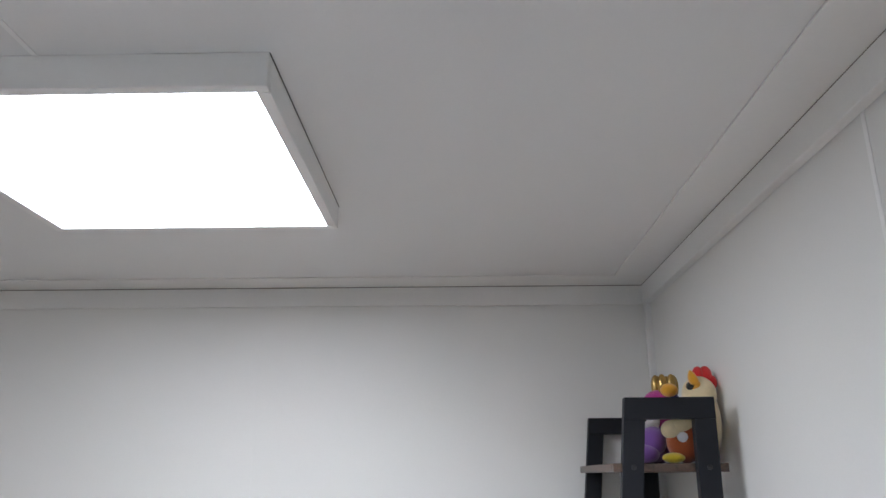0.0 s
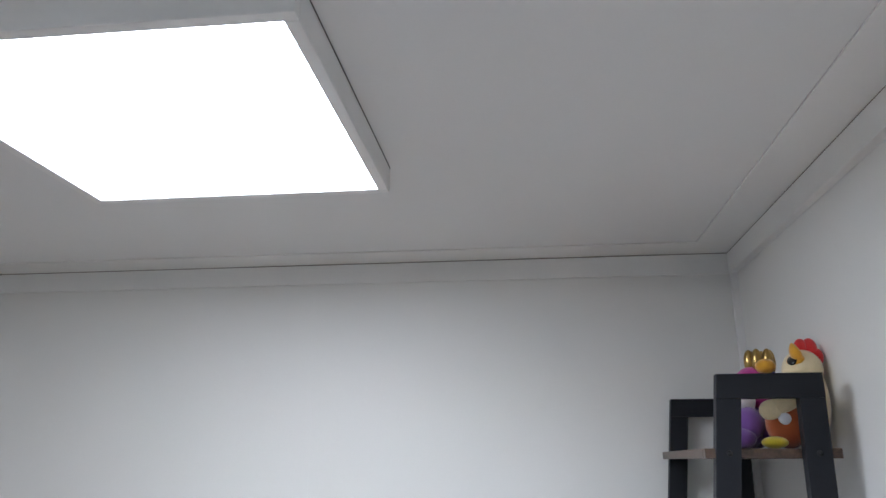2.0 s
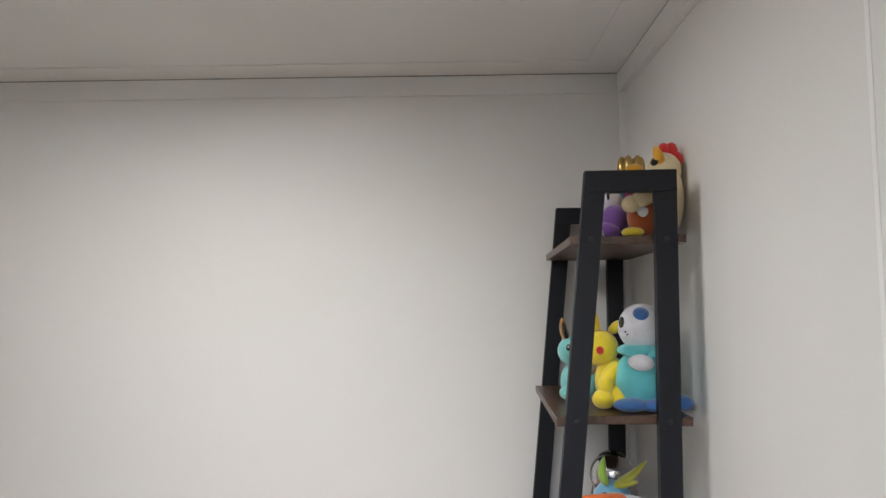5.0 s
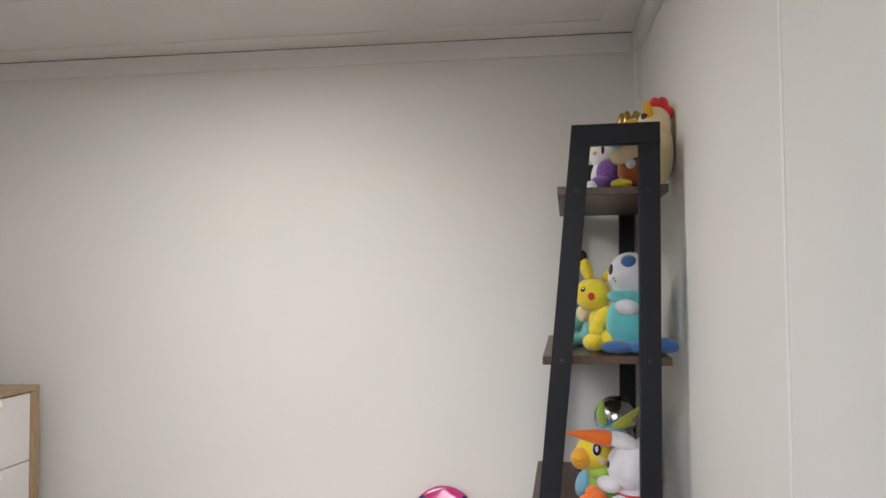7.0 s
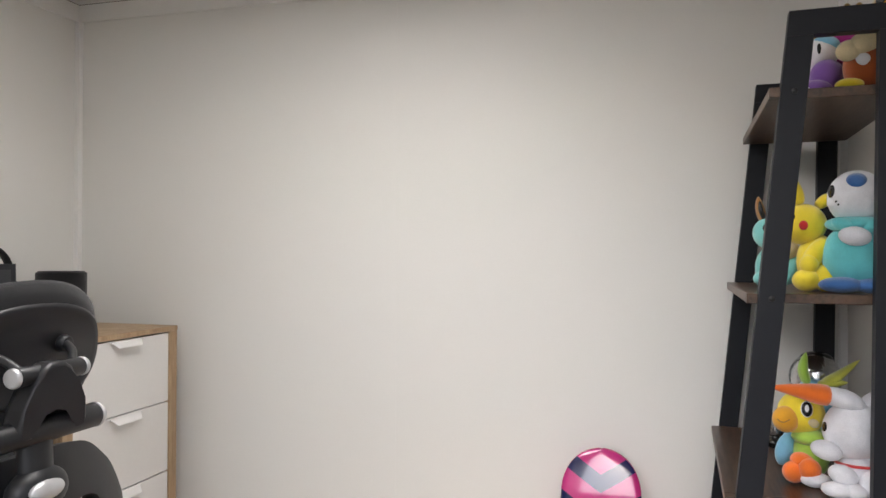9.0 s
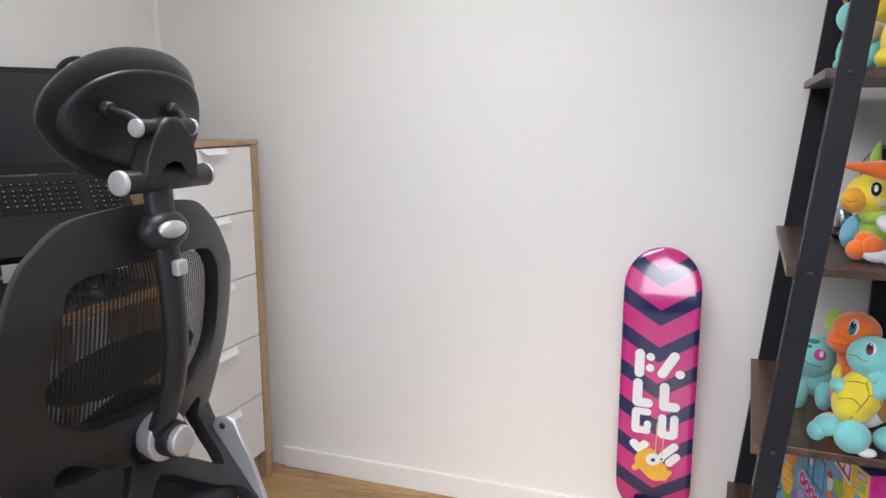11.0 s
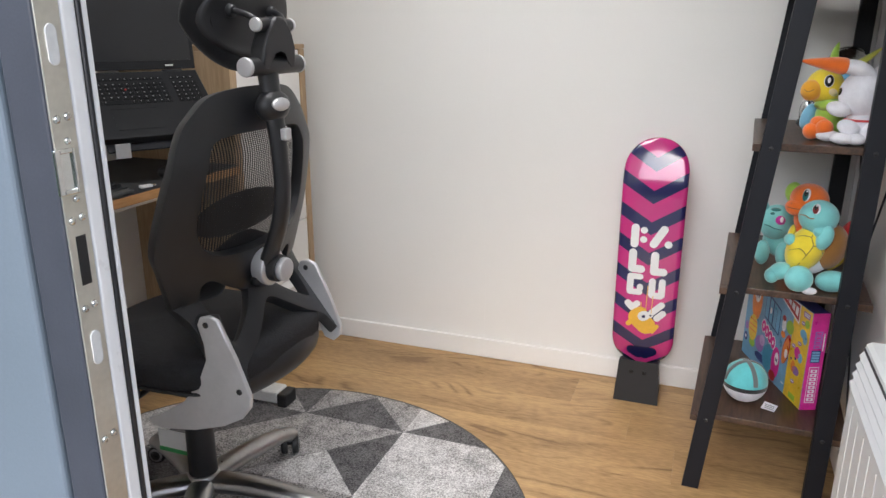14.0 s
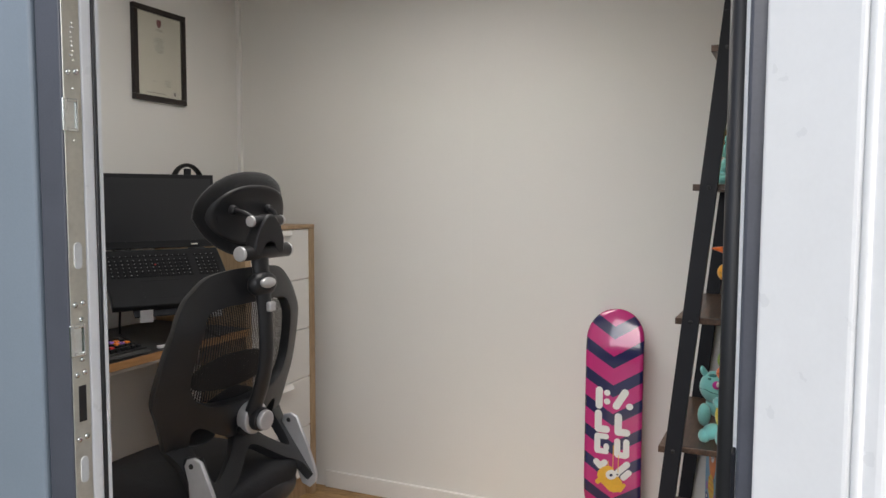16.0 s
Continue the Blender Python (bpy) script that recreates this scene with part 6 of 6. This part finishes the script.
    soft_toy("orange lizard soft toy with red tail tip", (0.445, 1.800, s4), [
        (0, 0, 0.08, 0.042, 0.042, 0.08, ORANGE), (-0.004, -0.010, 0.212, 0.048, 0.046, 0.042, ORANGE, 0, 6, 0), (-0.030, -0.026, 0.192, 0.032, 0.030, 0.024, ORANGE), (0, 0, 0.155, 0.034, 0.034, 0.04, ORANGE), (-0.040, 0.020, 0.222, 0.022, 0.022, 0.028, GREEN),
        ("horn", [(0.060, -0.01, 0.030), (0.086, -0.012, 0.060), (0.092, -0.014, 0.095), (0.094, -0.014, 0.125)], 0.024, 1.0, 0.7, YELLOW), ("horn", [(0.078, -0.0145, 0.085), (0.092, -0.0155, 0.125), (0.110, -0.0155, 0.170)], 0.026, 1.0, 0.7, RED), ("horn", [(-0.026, -0.030, 0.085), (-0.036, -0.040, 0.118), (-0.036, -0.042, 0.148)], 0.020, 1.0, 0.6, YELLOW), (-0.040, -0.03, 0.016, 0.022, 0.020, 0.015, ORANGE)],
        felt=eye(1, -0.16, 0.12, 0.20, 0.42, SEA) + [("line", 2, [(-0.80, -0.1), (-0.4, -0.22), (0.1, -0.28), (0.5, -0.2)], 0.0012, RUST), ("patch", 2, -0.5, 0.3, 0.04, 0.04, RUST, 0)])
    soft_toy("pale teal four-legged soft toy with dark spots", (0.380, 1.880, s4), [
        (0.014, 0.03, 0.062, 0.046, 0.05, 0.046, TEAL), (-0.004, 0, 0.122, 0.046, 0.044, 0.050, TEAL), ("horn", [(-0.030, 0, 0.155), (-0.040, 0, 0.172), (-0.044, 0, 0.186)], 0.014, 0.9, 0.7, TEAL), (-0.032, -0.02, 0.036, 0.020, 0.022, 0.036, TEAL), (0.022, -0.02, 0.036, 0.020, 0.022, 0.036, TEAL), (0.01, 0.045, 0.125, 0.036, 0.036, 0.034, GREEN)],
        felt=[("patch", 1, -0.05, 0.62, 0.30, 0.12, SEA, 0), ("patch", 1, -0.20, 0.36, 0.13, 0.08, SEA, 0), ("patch", 1, 0.30, 0.02, 0.28, 0.26, MAGENTA, 0), ("patch", 1, 0.36, 0.06, 0.09, 0.16, PWHITE, 1), ("line", 1, [(-0.85, -0.25), (-0.4, -0.32), (0.0, -0.46), (0.45, -0.5)], 0.0012, SEA)])
    # bottom shelf: ball
    bm = bmesh.new()
    add_ball(bm, (0, 0, 0.0605), (0.0605, 0.0605, 0.0605), 0, (0, 0, 0), 40, 30)
    for f in bm.faces:
        z = f.calc_center_median().z
        f.material_index = 0 if z < 0.048 else (1 if z < 0.060 else 2)
    grey = plush_mat("plush_grey", (0.16, 0.18, 0.18))
    for a in (25, 115):
        c, s = math.cos(radians(a)), math.sin(radians(a))
        add_tube(bm, [(0.0605 * math.cos(t) * c, 0.0605 * math.cos(t) * s, 0.0605 + 0.0605 * math.sin(t)) for t in (radians(8 + 164 * k / 24) for k in range(25))], 0.007, 8, (-s, c, 0), 0.4, 3)
    add_slab(bm, [(0.044, 0.006), (0.080, -0.002), (0.087, 0.022), (0.052, 0.032)], 0.0012, lambda u, v, w: Vector((u, -0.050 - w - 0.3 * v, v + 0.003)), 0.0002, 0)
    for k in range(3):
        add_slab(bm, [(0.053, 0.010 + 0.006 * k), (0.078, 0.004 + 0.006 * k), (0.0786, 0.006 + 0.006 * k), (0.0536, 0.012 + 0.006 * k)], 0.0003, lambda u, v, w: Vector((u, -0.0513 - w - 0.3 * v, v + 0.003)), 0.0, 3)
    ob = part("plush_ball", bm, [PWHITE, plush_mat("plush_black", (0.015, 0.015, 0.015)), AQUA, grey])
    ob.location = (0.340, 1.750, s5 + 0.0003)
    tagged(ob, "round white and aqua plush ball with grey bands", "soft toy", "soft toys on the shelf")


def game_box(at, turn, size, face, side, edge, label, prints):
    """A board-game box on end: local x thickness, y width, z height."""
    ob = thing("game_box", at, label, "game box", "board games on the shelf", turn)
    t, w, h = size
    bm = add_box(bmesh.new(), (0, 0, 0), (t, w, h), 0.0015)
    for f in bm.faces:
        n = f.normal
        f.material_index = 0 if n.x < -0.7 else (1 if n.y < -0.7 else 2)
    bm.normal_update()
    for f in bm.faces:
        n = f.normal
        f.material_index = 0 if n.x < -0.7 else (1 if n.y < -0.7 else 2)
    part("carton", bm, [face, side, edge], ob)
    for nm, where, m, lo, hi, r in prints:
        bm = bmesh.new()
        if where == "face":
            add_box(bm, (-0.0012, lo[0] * w, lo[1] * h), (-0.0004, hi[0] * w, hi[1] * h))
        elif where == "side":
            add_box(bm, (lo[0] * t, -0.0012, lo[1] * h), (hi[0] * t, -0.0004, hi[1] * h))
        else:
            c = ((lo[0] + hi[0]) / 2 * w, (lo[1] + hi[1]) / 2 * h)
            ry, rz = (hi[0] - lo[0]) / 2 * w, (hi[1] - lo[1]) / 2 * h
            add_slab(bm, [(c[0] + ry * math.cos(a), c[1] + rz * math.sin(a)) for a in (2 * math.pi * k / 20 for k in range(20))], 0.0008, lambda u, v, q: Vector((-0.0013 - q * r, u, v)))
        part(nm, bm, m, ob)
    return ob


def games():
    s5 = SHELF_Z[4]
    P = lambda n, c: mat(n, c, 0.3, vary=0.15, scale=25, bump=0.0)
    blue, pink, yel, red, org, wht, gry, vio = P("box_blue", (0.16, 0.42, 0.62)), P("box_pink", (0.70, 0.03, 0.30)), P("box_yellow", (0.80, 0.52, 0.03)), P("box_red", (0.45, 0.03, 0.03)), P("box_orange", (0.75, 0.22, 0.03)), P("box_white", (0.8, 0.8, 0.8)), P("box_grey", (0.25, 0.30, 0.36)), P("box_violet", (0.30, 0.16, 0.45))
    ob = game_box((0.486, 1.738, s5 + 0.0003), 21, (0.047, 0.40, 0.290), P("box_picture", (0.17, 0.37, 0.55)), pink, P("box_top", (0.05, 0.05, 0.22)), "bright board-game box with picture front and pink side", [])
    w, h, dep = 0.40, 0.290, 0.047
    navy, lil, grn = P("box_navy", (0.03, 0.05, 0.20)), P("box_lilac", (0.50, 0.35, 0.60)), P("box_green", (0.30, 0.50, 0.05))

    def patch(name, m, poly, lift):
        part(name, add_slab(bmesh.new(), [(a * w, b * h) for a, b in poly], 0.0003, lambda u, v, q: Vector((-0.0003 - 0.0004 * lift - q, u, v))), m, ob)

    def oval(name, m, a, b, ra, rb, lift, tilt=0.0):
        ct, st = math.cos(tilt), math.sin(tilt)
        patch(name, m, [(a + ra * math.cos(q) * ct - rb * math.sin(q) * st, b + ra * math.cos(q) * st + rb * math.sin(q) * ct) for q in (2 * math.pi * k / 18 for k in range(18))], lift)

    def bar(name, m, a0, b0, a1, b1, lift, lean=0.0):
        patch(name, m, [(a0, b0), (a1, b0 + lean), (a1, b1 + lean), (a0, b1)], lift)

    def edge_bar(name, m, a0, b0, a1, b1, lift):
        part(name, add_slab(bmesh.new(), [(a0, b0), (a1, b0), (a1, b1), (a0, b1)], 0.0003, lambda u, v, q: Vector((u * dep, -0.0003 - 0.0004 * lift - q, v * h))), m, ob)

    # yellow panel with small pictures
    patch("print_panel", yel, [(0.004, 0.005), (0.245, 0.005), (0.238, 0.995), (0.004, 0.995)], 0)
    for m, a, b, ra, rb in ((blue, 0.085, 0.74, 0.045, 0.045), (blue, 0.055, 0.70, 0.028, 0.05), (pink, 0.130, 0.52, 0.040, 0.060), (blue, 0.085, 0.49, 0.030, 0.050), (vio, 0.120, 0.335, 0.048, 0.045), (org, 0.165, 0.36, 0.028, 0.06), (grn, 0.055, 0.855, 0.030, 0.04), (navy, 0.145, 0.45, 0.012, 0.014), (navy, 0.200, 0.42, 0.010, 0.014)):
        oval("print_picture", m, a, b, ra, rb, 1)
    for a, b in ((0.105, 0.84), (0.115, 0.625), (0.145, 0.21), (0.19, 0.56)):
        oval("print_bubble", vio, a, b, 0.026, 0.020, 1, -0.25)
        bar("print_line", wht, a - 0.016, b - 0.003, a + 0.016, b + 0.005, 2)
    oval("print_seal", blue, 0.275, 0.10, 0.032, 0.040, 2)
    bar("print_line", wht, 0.255, 0.095, 0.295, 0.108, 3)
    bar("print_label", grn, 0.08, 0.03, 0.17, 0.085, 1)
    bar("print_label", vio, 0.030, 0.91, 0.115, 0.965, 1)
    bar("print_line", wht, 0.038, 0.925, 0.105, 0.935, 2)
    bar("print_line", wht, 0.038, 0.943, 0.105, 0.953, 2)
    # red banner with light lettering bars
    patch("print_border", wht, [(0.160, 0.795), (0.165, 0.995), (0.585, 0.995)], 1)
    patch("print_banner", red, [(0.172, 0.82), (0.177, 0.985), (0.55, 0.992)], 2)
    for k in range(4):
        a = 0.19 + 0.055 * k
        patch("print_bar", wht, [(a, 0.862 + 0.028 * k), (a + 0.040, 0.882 + 0.028 * k), (a + 0.034, 0.962 + 0.008 * k), (a - 0.004, 0.950 + 0.008 * k)], 3)
    # big blue and pink title blocks
    for k, (a, b) in enumerate(((0.64, 0.72), (0.575, 0.70), (0.51, 0.68), (0.455, 0.66))):
        bar("print_title", navy, a - 0.030, b - 0.14, a + 0.034, b + 0.14, 1, 0.02)
        bar("print_title", blue, a - 0.024, b - 0.125, a + 0.026, b + 0.125, 2, 0.02)
    for k, (a, b) in enumerate(((0.66, 0.50), (0.60, 0.47), (0.54, 0.44), (0.485, 0.41))):
        oval("print_title", wht, a, b, 0.040, 0.075, 2)
        oval("print_title", pink, a, b, 0.032, 0.064, 3)
        oval("print_title", wht, a, b, 0.010, 0.026, 4)
    oval("print_face", wht, 0.575, 0.715, 0.016, 0.035, 4)
    # figures
    oval("print_figure", org, 0.82, 0.72, 0.085, 0.24, 1)
    oval("print_face", wht, 0.82, 0.79, 0.050, 0.105, 2)
    for a in (0.80, 0.835):
        oval("print_eye", navy, a, 0.765, 0.008, 0.026, 3)
    oval("print_figure", yel, 0.84, 0.38, 0.075, 0.15, 2)
    for b in (0.34, 0.40, 0.46):
        bar("print_line", org, 0.775, b, 0.905, b + 0.012, 3)
    oval("print_shadow", grn, 0.83, 0.21, 0.05, 0.05, 1)
    oval("print_figure", red, 0.285, 0.46, 0.048, 0.17, 3, 0.15)
    oval("print_figure", org, 0.29, 0.44, 0.038, 0.15, 4, 0.15)
    oval("print_face", wht, 0.275, 0.42, 0.022, 0.050, 5)
    oval("print_figure", P("box_teal", (0.07, 0.30, 0.45)), 0.52, 0.20, 0.11, 0.16, 2)
    oval("print_figure", pink, 0.415, 0.23, 0.065, 0.17, 3)
    oval("print_face", wht, 0.40, 0.28, 0.030, 0.070, 4)
    for a in (0.39, 0.41):
        oval("print_eye", navy, a, 0.27, 0.006, 0.020, 5)
    oval("print_figure", red, 0.44, 0.07, 0.05, 0.055, 4)
    oval("print_figure", vio, 0.70, 0.27, 0.07, 0.09, 1)
    oval("print_figure", lil, 0.66, 0.33, 0.045, 0.06, 2)
    oval("print_shadow", navy, 0.66, 0.13, 0.10, 0.045, 1)
    oval("print_figure", wht, 0.36, 0.68, 0.030, 0.07, 2)
    oval("print_figure", red, 0.365, 0.75, 0.026, 0.030, 3)
    oval("print_figure", org, 0.355, 0.58, 0.034, 0.035, 2)
    oval("print_shadow", grn, 0.275, 0.70, 0.055, 0.07, 1)
    oval("print_seal", vio, 0.945, 0.35, 0.030, 0.05, 2)
    oval("print_seal", navy, 0.945, 0.22, 0.032, 0.05, 2)
    oval("print_line", wht, 0.945, 0.22, 0.012, 0.02, 3)
    # pink side: framed name bar and title blocks
    edge_bar("print_border", wht, 0.22, 0.08, 0.80, 0.455, 0)
    edge_bar("print_label", pink, 0.25, 0.087, 0.77, 0.448, 1)
    for k in range(8):
        edge_bar("print_bar", wht, 0.32, 0.10 + 0.0425 * k, 0.70, 0.132 + 0.0425 * k, 2)
        edge_bar("print_line", pink, 0.44, 0.108 + 0.0425 * k, 0.58, 0.124 + 0.0425 * k, 3)
    edge_bar("print_title", navy, 0.20, 0.50, 0.76, 0.625, 0)
    for k in range(4):
        edge_bar("print_title", SKY, 0.25, 0.51 + 0.028 * k, 0.70, 0.530 + 0.028 * k, 1)
        edge_bar("print_title", vio, 0.27, 0.645 + 0.045 * k, 0.72, 0.682 + 0.045 * k, 1)
        edge_bar("print_line", pink, 0.36, 0.655 + 0.045 * k, 0.62, 0.672 + 0.045 * k, 2)
    edge_bar("print_line", wht, 0.80, 0.62, 0.86, 0.80, 1)


paving()
ceiling_light()
ladder_shelf()
skateboard()
skateboard_stand()
chest_of_drawers()
desk()
laptop_stand()
laptop()
keyboard()
wrist_rest()
mouse_and_stick()
headphones()
speaker()
certificate()
heater()
rug()
office_chair()
toys()
games()


# ---- floor planks, last ----
def floor():
    fl = bpy.data.objects.get("subfloor")
    W, LEN = 0.192, 1.29
    rng = random.Random(11)
    row, y = 0, 0.2595
    while y < YB:
        y1 = min(y + W, YB)
        x = XL - rng.uniform(0, LEN)
        while x < XR:
            a, b = max(x, XL), min(x + LEN, XR)
            if b - a > 0.02:
                bm = add_box(bmesh.new(), (a + 0.0001, y + 0.0001, -0.0135), (b - 0.0001, y1 - 0.0001, 0), 0.0005, 1)
                part("plank", bm, OAK, fl)
            x += LEN
        y = y1
        row += 1


floor()
